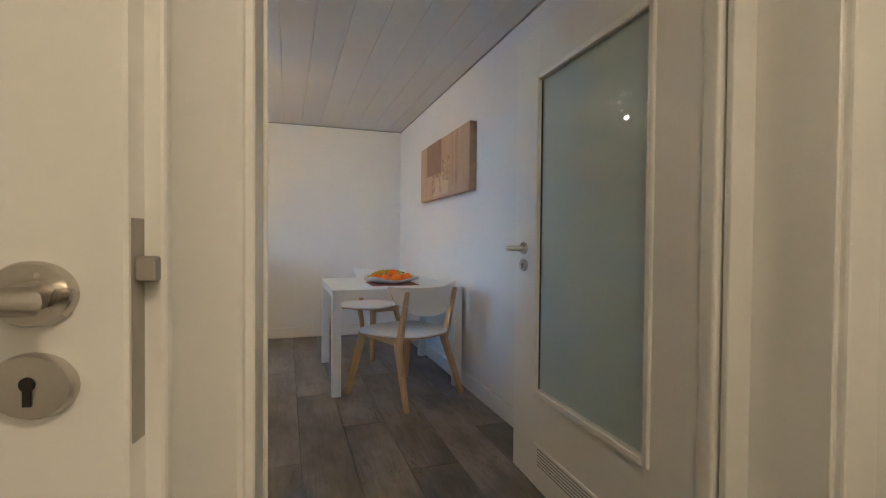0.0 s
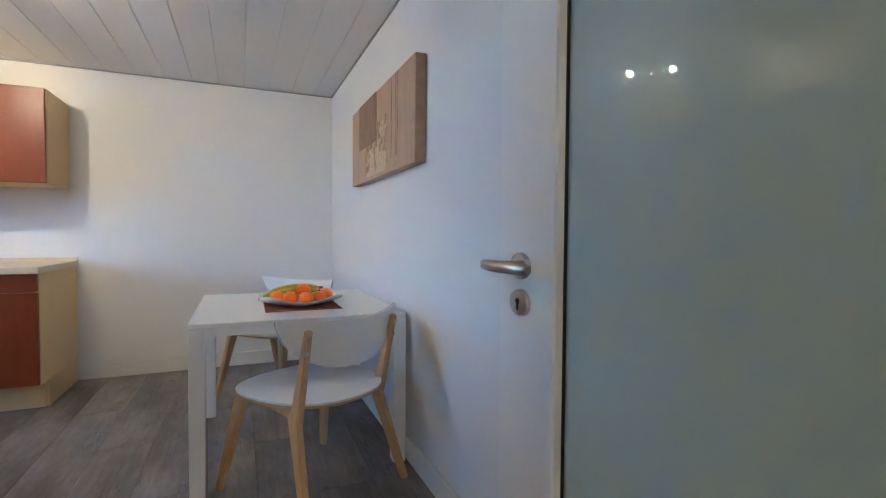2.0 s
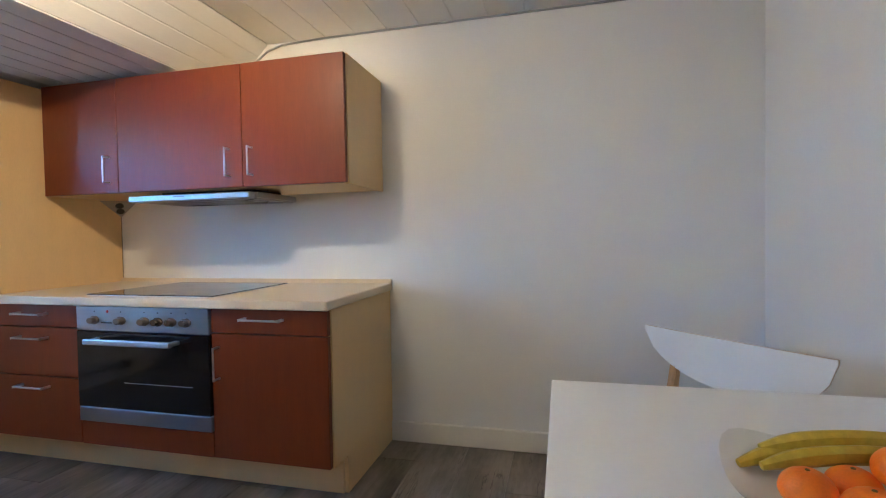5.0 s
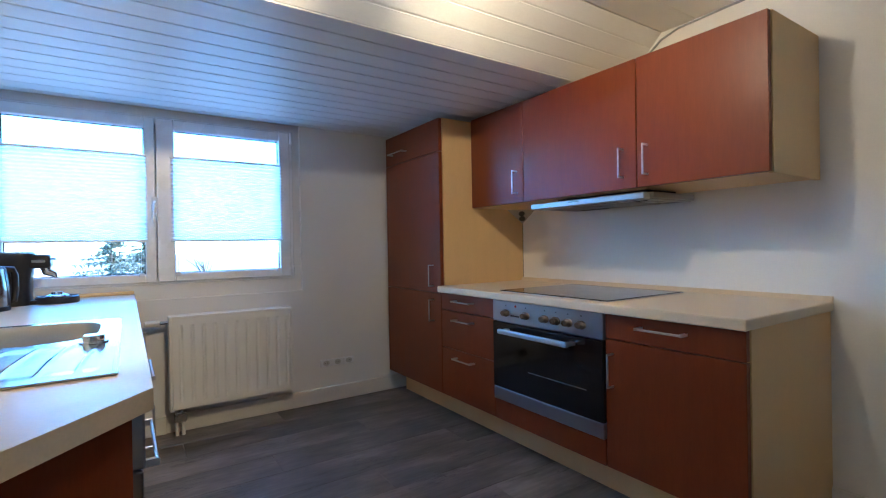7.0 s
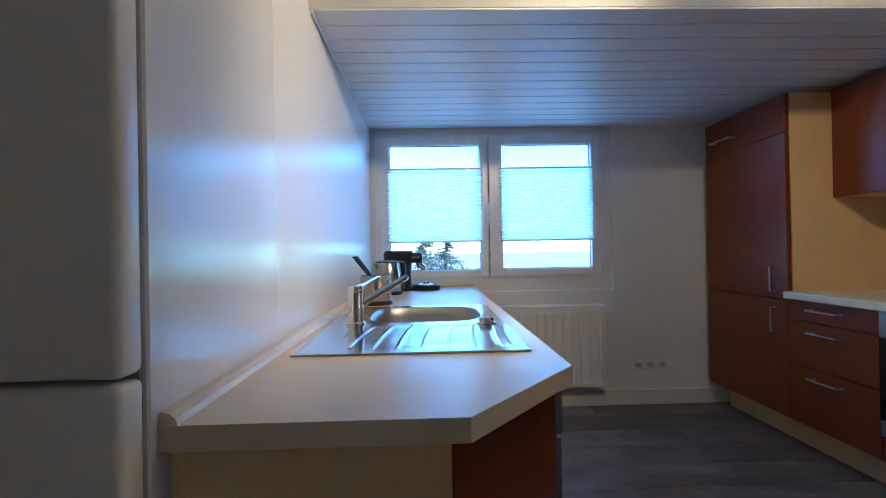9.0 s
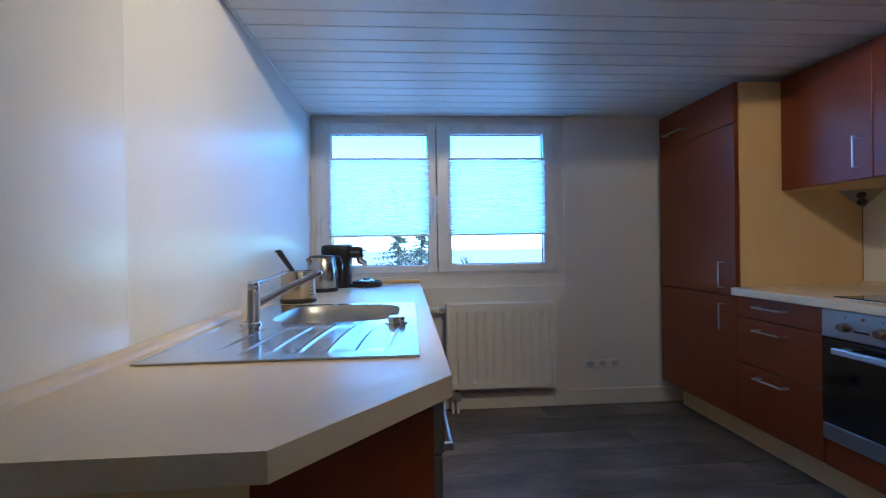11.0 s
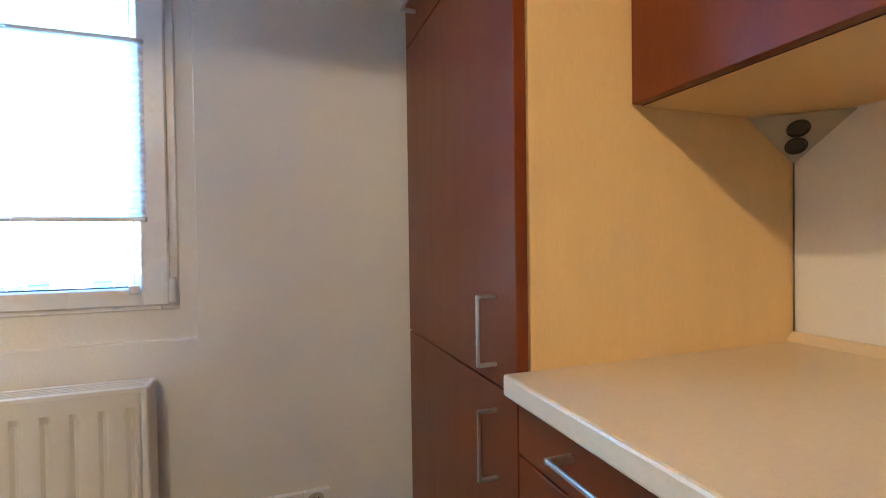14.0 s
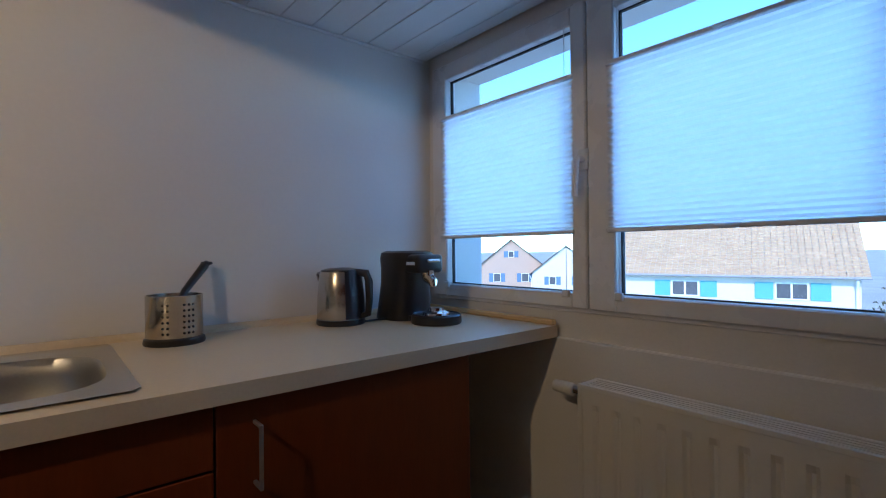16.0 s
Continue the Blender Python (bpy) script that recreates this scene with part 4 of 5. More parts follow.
# ---------- chairs ----------
def beam(p, q, w0, d0, w1, d1, wide=(1, 0, 0), bm=None):
    """A tapered bar from p to q; w across, d deep."""
    bm = bmesh.new() if bm is None else bm
    p, q = Vector(p), Vector(q)
    ax = (q - p).normalized()
    wv_ = Vector(wide)
    wv_ = (wv_ - ax * wv_.dot(ax)).normalized()
    dv = ax.cross(wv_)
    rr_ = []
    for c, w, d in ((p, w0, d0), (q, w1, d1)):
        rr_.append([bm.verts.new(c + wv_ * sx * w / 2 + dv * sy * d / 2) for sx, sy in ((-1, -1), (1, -1), (1, 1), (-1, 1))])
    fs = [bm.faces.new(rr_[0][::-1]), bm.faces.new(rr_[1])]
    for k in range(4):
        fs.append(bm.faces.new((rr_[0][k], rr_[0][(k + 1) % 4], rr_[1][(k + 1) % 4], rr_[1][k])))
    bmesh.ops.bevel(bm, geom=list({e for f in fs for e in f.edges}), offset=0.005, segments=2, affect="EDGES")
    return bm


def make_chair():
    c = thing("dining_chair", (0, 0, 0), "white dining chair with a bent birch wood frame beside the table", "chair", "chairs at the table")
    # seat: a rounded shell with a wooden edge
    def shell(zt, zb, grow):
        bm = bmesh.new()
        n = 40
        rows = []
        for s in (0.0, 0.35, 0.7, 0.92, 1.0):
            row = []
            for k in range(n):
                a = 2 * math.pi * k / n
                ca, sa = math.cos(a), math.sin(a)
                q = 0.78
                x = (0.285 + grow) * math.copysign(abs(ca) ** q, ca) * s
                y = (0.285 + grow) * math.copysign(abs(sa) ** q, sa) * s
                x *= 1.0 + 0.15 * (y / 0.285)
                row.append(bm.verts.new((x, y, zt - 0.010 * (1 - s * s))))
            rows.append(row)
        rows.append([bm.verts.new((v.co.x * 0.99, v.co.y * 0.99, zb)) for v in rows[-1]])
        rows.append([bm.verts.new((v.co.x * 0.5, v.co.y * 0.5, zb - 0.006)) for v in rows[-1]])
        for a, b in zip(rows, rows[1:]):
            for k in range(n):
                bm.faces.new((a[k], a[(k + 1) % n], b[(k + 1) % n], b[k]))
        bm.faces.new(rows[-1])
        bmesh.ops.remove_doubles(bm, verts=bm.verts, dist=1e-5)
        return bm
    s = part("seat", shell(0.458, 0.449, 0.0), M_WHITE, c, "white lacquered seat", smooth=50, local=True)
    part("seat_edge", shell(0.4485, 0.438, -0.002), M_BIRCH, s, smooth=50, local=True)
    # backrest: a bent board, rounded below
    def back(off, thick, mat, name, parent, label=""):
        bm = bmesh.new()
        nu, nv = 24, 8
        g = {}
        for side in (0, 1):
            for i in range(nu + 1):
                u = -1 + 2 * i / nu
                top = 0.765 + 0.022 * u * u
                bot = top - 0.015 - 0.172 * (max(1 - abs(u) ** 2.6, 0.0)) ** 0.62
                for j in range(nv + 1):
                    f = j / nv
                    z = bot + (top - bot) * f
                    y = -0.262 + 0.085 * u * u + off + side * thick - 0.03 * (z - 0.6)
                    g[side, i, j] = bm.verts.new((0.325 * u, y, z))
            for i in range(nu):
                for j in range(nv):
                    bm.faces.new((g[side, i, j], g[side, i + 1, j], g[side, i + 1, j + 1], g[side, i, j + 1]))
        for i in range(nu):
            for j in (0, nv):
                bm.faces.new((g[0, i, j], g[0, i + 1, j], g[1, i + 1, j], g[1, i, j]))
        for j in range(nv):
            for i in (0, nu):
                bm.faces.new((g[0, i, j], g[0, i, j + 1], g[1, i, j + 1], g[1, i, j]))
        return part(name, bm, mat, parent, label, smooth=50, local=True)
    b = back(0.0, 0.005, M_WHITE, "backrest", c, "white lacquered curved backrest")
    back(0.0055, 0.006, M_BIRCH, "backrest_core", b)
    back(0.012, 0.004, M_WHITE, "backrest_face", b)
    for sx in (-1, 1):
        bm = beam((0.272 * sx, -0.288, 0.0), (0.222 * sx, -0.148, 0.420), 0.029, 0.032, 0.029, 0.062)
        beam((0.224 * sx, -0.160, 0.365), (0.235 * sx, -0.252, 0.752), 0.0285, 0.058, 0.0285, 0.024, bm=bm)
        part("rear_leg", bm, M_BIRCH, c, local=True)
        part("front_leg", beam((0.285 * sx, 0.285, 0.0), (0.222 * sx, 0.195, 0.440), 0.028, 0.034, 0.036, 0.062), M_BIRCH, c, local=True)
        part("side_rail", beam((0.221 * sx, -0.135, 0.412), (0.214 * sx, 0.20, 0.426), 0.026, 0.040, 0.026, 0.022), M_BIRCH, c, local=True)
        for z in (0.722, 0.664):
            bm = lathe([(0.009, 0), (0.008, 0.004), (0.004, 0.005), (0, 0.005)], sides=14)
            turn(bm, Matrix.Translation((0.2365 * sx, -0.2640 + 0.20 * (0.752 - z), z)) @ Matrix.Rotation(radians(90), 4, "X"))
            part("bolt", bm, M_NICKEL, c, "round metal bolt head", smooth=40, local=True)
    part("cross_rail", beam((-0.212, 0.10, 0.424), (0.212, 0.10, 0.424), 0.030, 0.022, 0.030, 0.022, (0, 1, 0)), M_BIRCH, c, local=True)
    part("cross_rail", beam((-0.221, -0.12, 0.422), (0.221, -0.12, 0.422), 0.030, 0.022, 0.030, 0.022, (0, 1, 0)), M_BIRCH, c, local=True)
    return c


chair = make_chair()
copy_thing(chair, pose(1.358, -0.845, 0, 0, 0, 132))
chair.matrix_basis = pose(1.408, -2.195, 0, 0, 0, 31)

# ---------- table setting ----------
M_MAT = material("woven_brown_placemat", (0.30, 0.09, 0.06), 0.7, var=0.25, scale=60, fine=220, bump=0.6)
M_CHINA = material("white_china", (0.82, 0.82, 0.80), 0.15, var=0.01)
M_ORANGE = material("orange_peel", (0.95, 0.20, 0.0), 0.45, var=0.10, scale=12, fine=260, bump=0.5)
M_BANANA = material("banana_peel", (0.52, 0.36, 0.03), 0.45, var=0.30, scale=18, fine=60, bump=0.05)
M_STALK = material("banana_stalk", (0.16, 0.11, 0.03), 0.7, var=0.3)
single("placemat", prism([(1.215, -1.94), (1.580, -1.94), (1.585, -1.585), (1.220, -1.585)], TZ, TZ + 0.003, 0.001), M_MAT, "brown woven placemat on the dining table", "placemat")
PC = (1.40, -1.74, TZ + 0.003)
bm = bmesh.new()
n = 48
prof = [(0.0, 0.004), (0.09, 0.004), (0.105, 0.007), (0.16, 0.021), (0.208, 0.033), (0.212, 0.034), (0.208, 0.029), (0.155, 0.014), (0.105, 0.0), (0.0, 0.0)]
rings_ = []
for r, z in prof:
    rw = []
    for k in range(n):
        a = 2 * math.pi * k / n
        sq = 1 / (abs(math.cos(a)) ** 4 + abs(math.sin(a)) ** 4) ** 0.25
        f = 1 + (sq - 1) * 0.7
        corner = max(f - 1, 0) * 0.20 * (r / 0.2) ** 2
        rw.append(bm.verts.new((PC[0] + r * f * math.cos(a), PC[1] + r * 0.86 * f * math.sin(a), PC[2] + z + corner)))
    rings_.append(rw)
for a, b in zip(rings_, rings_[1:]):
    for k in range(n):
        bm.faces.new((a[k], a[(k + 1) % n], b[(k + 1) % n], b[k]))
bmesh.ops.remove_doubles(bm, verts=bm.verts, dist=1e-5)
single("fruit_plate", bm, M_CHINA, "white china plate with upturned corners on the placemat", "plate", smooth=50)
oranges = ((-0.118, -0.020, 0.006), (-0.058, -0.062, 0.002), (0.020, -0.078, 0.002), (0.088, -0.050, 0.004), (0.012, 0.0, 0.036), (-0.045, 0.012, 0.0), (0.130, 0.005, 0.008))
for i, (ox, oy, oz) in enumerate(oranges):
    r = 0.037 + 0.003 * ((i * 37) % 5) / 5
    prof = [(r * math.sin(a) * (1.0 + 0.03 * math.sin(2 * a)), -r * 0.80 * math.cos(a)) for a in [math.pi * k / 14 for k in range(15)]]
    prof[0], prof[-1] = (0.0, -r * 0.78), (0.0, r * 0.74)
    o = thing("orange", (PC[0] + ox, PC[1] + oy, PC[2] + 0.010 + oz), "ripe orange on the fruit plate", "orange", "fruit on the plate")
    part("peel", turn(lathe(prof, (0, 0, r * 0.8), 20), Matrix.Rotation(0.4 * i, 4, "Z")), M_ORANGE, o, smooth=60, local=True)
    part("stem_end", lathe([(0.004, 0), (0.003, 0.002), (0, 0.002)], (0, 0, r * 1.535), 8), M_STALK, o, local=True)
for i, (bx, by, bz, rz) in enumerate(((-0.03, 0.055, 0.036, 8), (-0.06, 0.085, 0.030, 14), (-0.02, 0.078, 0.052, 4))):
    b = thing("banana", (PC[0] + bx, PC[1] + by, PC[2] + bz - 0.012), "ripe yellow banana lying behind the oranges", "banana", "fruit on the plate")
    pts, rads = [], []
    for k in range(13):
        f = k / 12
        a = (f - 0.5) * 1.5
        pts.append((0.128 * math.sin(a) / math.sin(0.75), 0.02 * i * 0, 0.040 - 0.060 * (1 - math.cos(a)) + 0.012 * f))
        rads.append(0.0155 * min(1.0, 0.45 + 2.6 * f, 0.40 + 3.0 * (1 - f)))
    bm = tube(pts, rads, 7)
    turn(bm, Matrix.Rotation(radians(rz), 4, "Z"))
    part("peel", bm, M_BANANA, b, smooth=50, local=True)
    e0, e1 = Vector(pts[-1]), Vector(pts[-1]) - Vector(pts[-2])
    bm = tube([e0, e0 + e1.normalized() * 0.02 + Vector((0, 0, 0.004))], [0.0085, 0.006], 7)
    part("stalk", turn(bm, Matrix.Rotation(radians(rz), 4, "Z")), M_STALK, b, local=True)

# ---------- picture ----------
def prism_x(outline):
    """A thin slab on the canvas front; outline in y and z."""
    bm = bmesh.new()
    a = [bm.verts.new((CF + 0.001, y, z)) for y, z in outline]
    b = [bm.verts.new((CF - 0.0022, y, z)) for y, z in outline]
    n = len(a)
    bm.faces.new(a)
    bm.faces.new(b[::-1])
    for i in range(n):
        bm.faces.new((a[i], b[i], b[(i + 1) % n], a[(i + 1) % n]))
    return bm


M_CANVAS = material("brown_painted_canvas", (0.50, 0.33, 0.21), 0.7, var=0.18, scale=4, fine=40, bump=0.4, stretch=(1, 7, 0.7))
M_CANDARK = material("dark_brown_paint", (0.26, 0.15, 0.09), 0.65, var=0.45, scale=9, fine=60, bump=0.5, stretch=(1, 3, 1))
M_CANLITE = material("pale_relief_paint", (0.60, 0.46, 0.28), 0.7, var=0.45, scale=30, fine=120, bump=0.4)
CF = 1.819
pic = thing("wall_picture", (1.85, -1.77, 1.42), "brown abstract canvas picture with a dark square on the wall", "picture")
part("canvas", box(CF, -2.340, 1.432, XR - 0.003, -1.085, 1.915, 0.004, 2), M_CANVAS, pic)
part("painted_square", box(CF - 0.003, -1.700, 1.640, CF + 0.001, -1.290, 1.915, 0.001), M_CANDARK, pic, "dark brown painted square")
random.seed(4)
part("pale_patch", prism_x([(-1.895, 1.452), (-1.480, 1.452), (-1.470, 1.600), (-1.700, 1.612), (-1.715, 1.700), (-1.905, 1.735)]), M_CANLITE, pic, "pale textured paint patch")
bm = bmesh.new()
for k in range(58):
    y = random.uniform(-1.90, -1.46)
    z = random.uniform(1.46, 1.62) + 0.09 * (y < -1.72)
    h, w = random.uniform(0.008, 0.05), random.uniform(0.005, 0.018)
    box(CF - 0.0040 - random.uniform(0, 0.003), y, z, CF + 0.001, y + w, z + h, 0.001, bm=bm)
for_relief = part("relief_stroke", bm, M_CANVAS, pic, "pale scratched relief strokes")
for_relief["kind"] = "stuff"
for y in (-1.99, -2.06, -2.085):
    part("scored_line", tube([(CF - 0.0004, y + 0.012, 1.50), (CF - 0.0004, y - 0.004, 1.66), (CF - 0.0004, y + 0.006, 1.78), (CF - 0.0004, y, 1.905)], 0.0013, 6), M_CANDARK, pic)

# ---------- things on the sink worktop ----------
WZ = 0.9003
can = thing("utensil_holder", (-1.66, -3.04, WZ), "brushed steel perforated utensil holder with a black foot", "utensil holder")
M_BRUSH = material("brushed_steel_upright", (0.52, 0.49, 0.45), 0.22, 1.0, var=0.05, scale=8, fine=120, bump=0.02, stretch=(9, 9, 1))
CX, CY = -1.655, -3.045
part("cup", lathe([(0.074, 0.018), (0.077, 0.022), (0.077, 0.142), (0.078, 0.144), (0.074, 0.145), (0.073, 0.13), (0.071, 0.03), (0.0, 0.03)], (CX, CY, WZ), 36), M_BRUSH, can, smooth=40)
part("foot", lathe([(0.082, 0.0), (0.084, 0.004), (0.082, 0.016), (0.076, 0.020), (0, 0.020)], (CX, CY, WZ), 36), M_BLACK, can, "black plastic foot", smooth=40)
for ang in (56, 66, 98, 108, 118):
    for zi in range(6):
        a = radians(ang)
        hz = WZ + 0.036 + zi * 0.0165
        bm = lathe([(0.0038, 0), (0.003, 0.0006), (0, 0.0006)], sides=8)
        turn(bm, Matrix.Translation((CX + 0.0772 * math.cos(a), CY + 0.0772 * math.sin(a), hz)) @ Matrix.Rotation(a, 4, "Z") @ Matrix.Rotation(radians(90), 4, "Y"))
        part("hole", bm, M_DARK, can)
ut = thing("kitchen_utensil", (CX, CY, WZ + 0.03), "black plastic kitchen utensil leaning in the steel holder", "utensil")
part("handle", tube([(CX + 0.03, CY + 0.04, WZ + 0.045), (CX - 0.035, CY - 0.038, WZ + 0.150), (CX - 0.108, CY - 0.108, WZ + 0.225), (CX - 0.120, CY - 0.119, WZ + 0.236)], [0.008, 0.011, 0.0145, 0.010], 12), M_BLACK, ut, smooth=50)
part("knob", lathe([(0.017, 0), (0.019, 0.004), (0.017, 0.010), (0, 0.011)], (CX - 0.118, CY - 0.117, WZ + 0.230), 16), M_BLACK, ut, smooth=40)

ket = thing("electric_kettle", (-2.20, -3.03, WZ), "brushed steel electric kettle with a black handle and lid", "kettle")
KX, KY = -2.205, -3.035
part("body", lathe([(0.086, 0.022), (0.088, 0.030), (0.086, 0.10), (0.076, 0.190), (0.072, 0.196), (0, 0.198)], (KX, KY, WZ), 36), M_BRUSH, ket, smooth=40)
part("base", lathe([(0.088, 0.0), (0.091, 0.004), (0.089, 0.020), (0, 0.022)], (KX, KY, WZ), 36), M_BLACK, ket, "black plastic base", smooth=40)
part("lid", lathe([(0.073, 0.0), (0.071, 0.006), (0.04, 0.013), (0, 0.014)], (KX, KY, WZ + 0.1955), 30), M_BLACK, ket, "black lid", smooth=40)
hd = Vector((-0.55, 0.83, 0)).normalized()
hp = Vector((KX, KY, WZ))
# black plastic back behind the handle
bm = bmesh.new()
ha = math.atan2(hd.y, hd.x)
arcs = []
for r, z in ((0.0885, 0.024), (0.0895, 0.034), (0.0875, 0.10), (0.0778, 0.188), (0.0738, 0.1955)):
    arcs.append([bm.verts.new((KX + q * math.cos(ha + a), KY + q * math.sin(ha + a), WZ + z)) for q, turns in ((r, range(-7, 8)), (r - 0.004, range(7, -8, -1))) for a in [0.125 * k for k in turns]])
for lo_, hi_ in zip(arcs, arcs[1:]):
    for k in range(30):
        bm.faces.new((lo_[k], lo_[(k + 1) % 30], hi_[(k + 1) % 30], hi_[k]))
bm.faces.new(arcs[0][::-1])
bm.faces.new(arcs[-1])
part("back_panel", bm, M_BLACK, ket, "black plastic back", smooth=40)
bm = tube([hp + hd * 0.06 + Vector((0, 0, 0.192)), hp + hd * 0.105 + Vector((0, 0, 0.188)), hp + hd * 0.116 + Vector((0, 0, 0.16)), hp + hd * 0.117 + Vector((0, 0, 0.09)), hp + hd * 0.112 + Vector((0, 0, 0.04)), hp + hd * 0.082 + Vector((0, 0, 0.030))], [0.014, 0.016, 0.015, 0.014, 0.013, 0.012], 10)
part("handle", bm, M_BLACK, ket, "black handle", smooth=50)
part("spout", beam(hp - hd * 0.070 + Vector((0, 0, 0.165)), hp - hd * 0.092 + Vector((0, 0, 0.192)), 0.05, 0.02, 0.03, 0.014), M_BRUSH, ket)
part("cable", tube([(KX - 0.07, KY + 0.05, WZ + 0.006), (KX - 0.13, KY + 0.04, WZ + 0.005), (KX - 0.19, KY + 0.055, WZ + 0.006), (KX - 0.22, KY + 0.02, WZ + 0.006), (KX - 0.30, KY - 0.10, WZ + 0.005)], 0.004, 8), M_BLACK, ket)

cm = thing("coffee_machine", (-2.48, -2.95, WZ), "black coffee pad machine with a round drip tray", "coffee machine")
MX, MY = -2.470, -2.985
bm = bmesh.new()
prof = [(0.105, 0.0), (0.100, 0.06), (0.094, 0.14), (0.096, 0.20), (0.102, 0.24), (0.098, 0.262), (0.080, 0.270)]
rings_ = []
for r, z in prof:
    rings_.append([bm.verts.new((MX + 0.92 * r * math.copysign(abs(math.cos(a)) ** 0.7, math.cos(a)), MY + r * math.copysign(abs(math.sin(a)) ** 0.7, math.sin(a)) - 0.02 + 0.10 * z, WZ + z)) for a in [2 * math.pi * k / 32 for k in range(32)]])
for a, b in zip(rings_, rings_[1:]):
    for k in range(32):
        bm.faces.new((a[k], a[(k + 1) % 32], b[(k + 1) % 32], b[k]))
bm.faces.new(rings_[0][::-1])
bm.faces.new(rings_[-1])
part("body", bm, M_BLACK, cm, smooth=40)
part("head", box(MX - 0.062, MY + 0.06, WZ + 0.185, MX + 0.062, MY + 0.165, WZ + 0.255, 0.016, 3), M_BLACK, cm, smooth=40)
part("badge", box(MX + 0.0615, MY + 0.09, WZ + 0.215, MX + 0.0632, MY + 0.145, WZ + 0.228, 0.0005), M_CHROME, cm)
part("lid_lever", box(MX - 0.03, MY + 0.155, WZ + 0.225, MX + 0.03, MY + 0.185, WZ + 0.238, 0.005, 2), M_CHROME, cm, "chrome lid lever")
part("spout", tube([(MX, MY + 0.14, WZ + 0.19), (MX, MY + 0.145, WZ + 0.165), (MX, MY + 0.175, WZ + 0.150), (MX, MY + 0.18, WZ + 0.135)], [0.026, 0.022, 0.018, 0.010], 14), M_CHROME, cm, "chrome coffee spout", smooth=40)
part("foot", box(MX - 0.05, MY, WZ, MX + 0.05, MY + 0.16, WZ + 0.022, 0.008, 2), M_BLACK, cm)
tray = part("drip_tray", lathe([(0.092, 0.0), (0.095, 0.006), (0.093, 0.030), (0.086, 0.036), (0.082, 0.031), (0, 0.030)], (MX - 0.005, MY + 0.185, WZ), 36), M_BLACK, cm, "round black drip tray", smooth=40)
part("tray_grid", lathe([(0.052, 0), (0.050, 0.008), (0.030, 0.016), (0.028, 0.026), (0.0, 0.028)], (MX - 0.005, MY + 0.185, WZ + 0.031), 28), M_CHROME, tray, "chrome tray insert", smooth=35)

# ---------- ceiling lamp of the kitchen ----------
M_BULB = bpy.data.materials.new("bulb_glow")
M_BULB.use_nodes = True
mb = M_BULB.node_tree.nodes["Principled BSDF"]
mb.inputs["Base Color"].default_value = (0.9, 0.85, 0.7, 1)
mb.inputs["Emission Color"].default_value = (1.0, 0.80, 0.55, 1)
mb.inputs["Emission Strength"].default_value = 22
M_SHADE = bpy.data.materials.new("opal_shade_glow")
M_SHADE.use_nodes = True
ms = M_SHADE.node_tree.nodes["Principled BSDF"]
ms.inputs["Base Color"].default_value = (0.9, 0.87, 0.8, 1)
ms.inputs["Emission Color"].default_value = (1.0, 0.75, 0.46, 1)
ms.inputs["Emission Strength"].default_value = 4.6
lamp = thing("ceiling_spotlight", (-0.25, -1.78, ZH), "chrome ceiling lamp with three small spotlights", "ceiling lamp")
part("base_plate", lathe([(0.11, 0.0), (0.11, -0.018), (0.095, -0.026), (0, -0.026)], (-0.25, -1.78, ZH), 30), M_CHROME, lamp, smooth=40)
for at, to, watts, cone in SPOTS:
    at = Vector(at)
    tilt = look(at, to)
    a = part("arm", tube([(-0.25 + (at.x + 0.25) * 0.4, -1.78 + (at.y + 1.78) * 0.4, ZH - 0.02), (at.x, at.y, ZH - 0.05), at - (Vector(to) - at).normalized() * 0.045], 0.007, 8), M_CHROME, lamp, smooth=40)
    part("head", turn(lathe([(0.012, 0.05), (0.022, 0.044), (0.030, 0.006), (0.0285, 0.006), (0.020, 0.038), (0, 0.038)], sides=20), tilt), M_CHROME, a, smooth=50)
    part("bulb", turn(lathe([(0.0, 0.034), (0.014, 0.030), (0.020, 0.006), (0.021, -0.010), (0.017, -0.024), (0.009, -0.032), (0, -0.034)], sides=16), tilt), M_BULB, a, smooth=60)
hl = thing("hall_lamp", (0.9, -6.2, 2.36), "plain round hall ceiling lamp", "ceiling lamp")
part("base_plate", lathe([(0.12, 0.0), (0.12, -0.03), (0, -0.03)], (0.9, -6.2, 2.36), 24), M_PVC, hl, smooth=40)
part("shade", lathe([(0.10, -0.03), (0.11, -0.06), (0.08, -0.10), (0, -0.115)], (0.9, -6.2, 2.36), 24), M_SHADE, hl, smooth=60)


# ---------- outside ----------
M_GROUND = material("meadow_ground", (0.40, 0.38, 0.32), 0.9, var=0.3, scale=0.2, fine=4, bump=0.3)
M_RENDERW = material("white_house_render", (0.66, 0.62, 0.54), 0.85, var=0.05, scale=0.6, fine=20, bump=0.2)
M_RENDERP = material("pink_house_render", (0.50, 0.36, 0.27), 0.85, var=0.05, scale=0.6, fine=20, bump=0.2)
M_TILE = material("clay_roof_tile", (0.52, 0.36, 0.22), 0.8, var=0.14, scale=1.2, fine=18, bump=0.3, island=0.35)
M_SLATE = material("grey_roof_tile", (0.28, 0.27, 0.27), 0.7, var=0.2, scale=1.0, fine=18, bump=0.3)
M_TEAL = material("teal_shutter_paint", (0.10, 0.40, 0.44), 0.55, var=0.1, scale=4)
M_BLUE = material("blue_shutter_paint", (0.10, 0.20, 0.32), 0.55, var=0.1, scale=4)
M_DPANE = material("dark_window_glass", (0.10, 0.11, 0.12), 0.12, var=0.2)
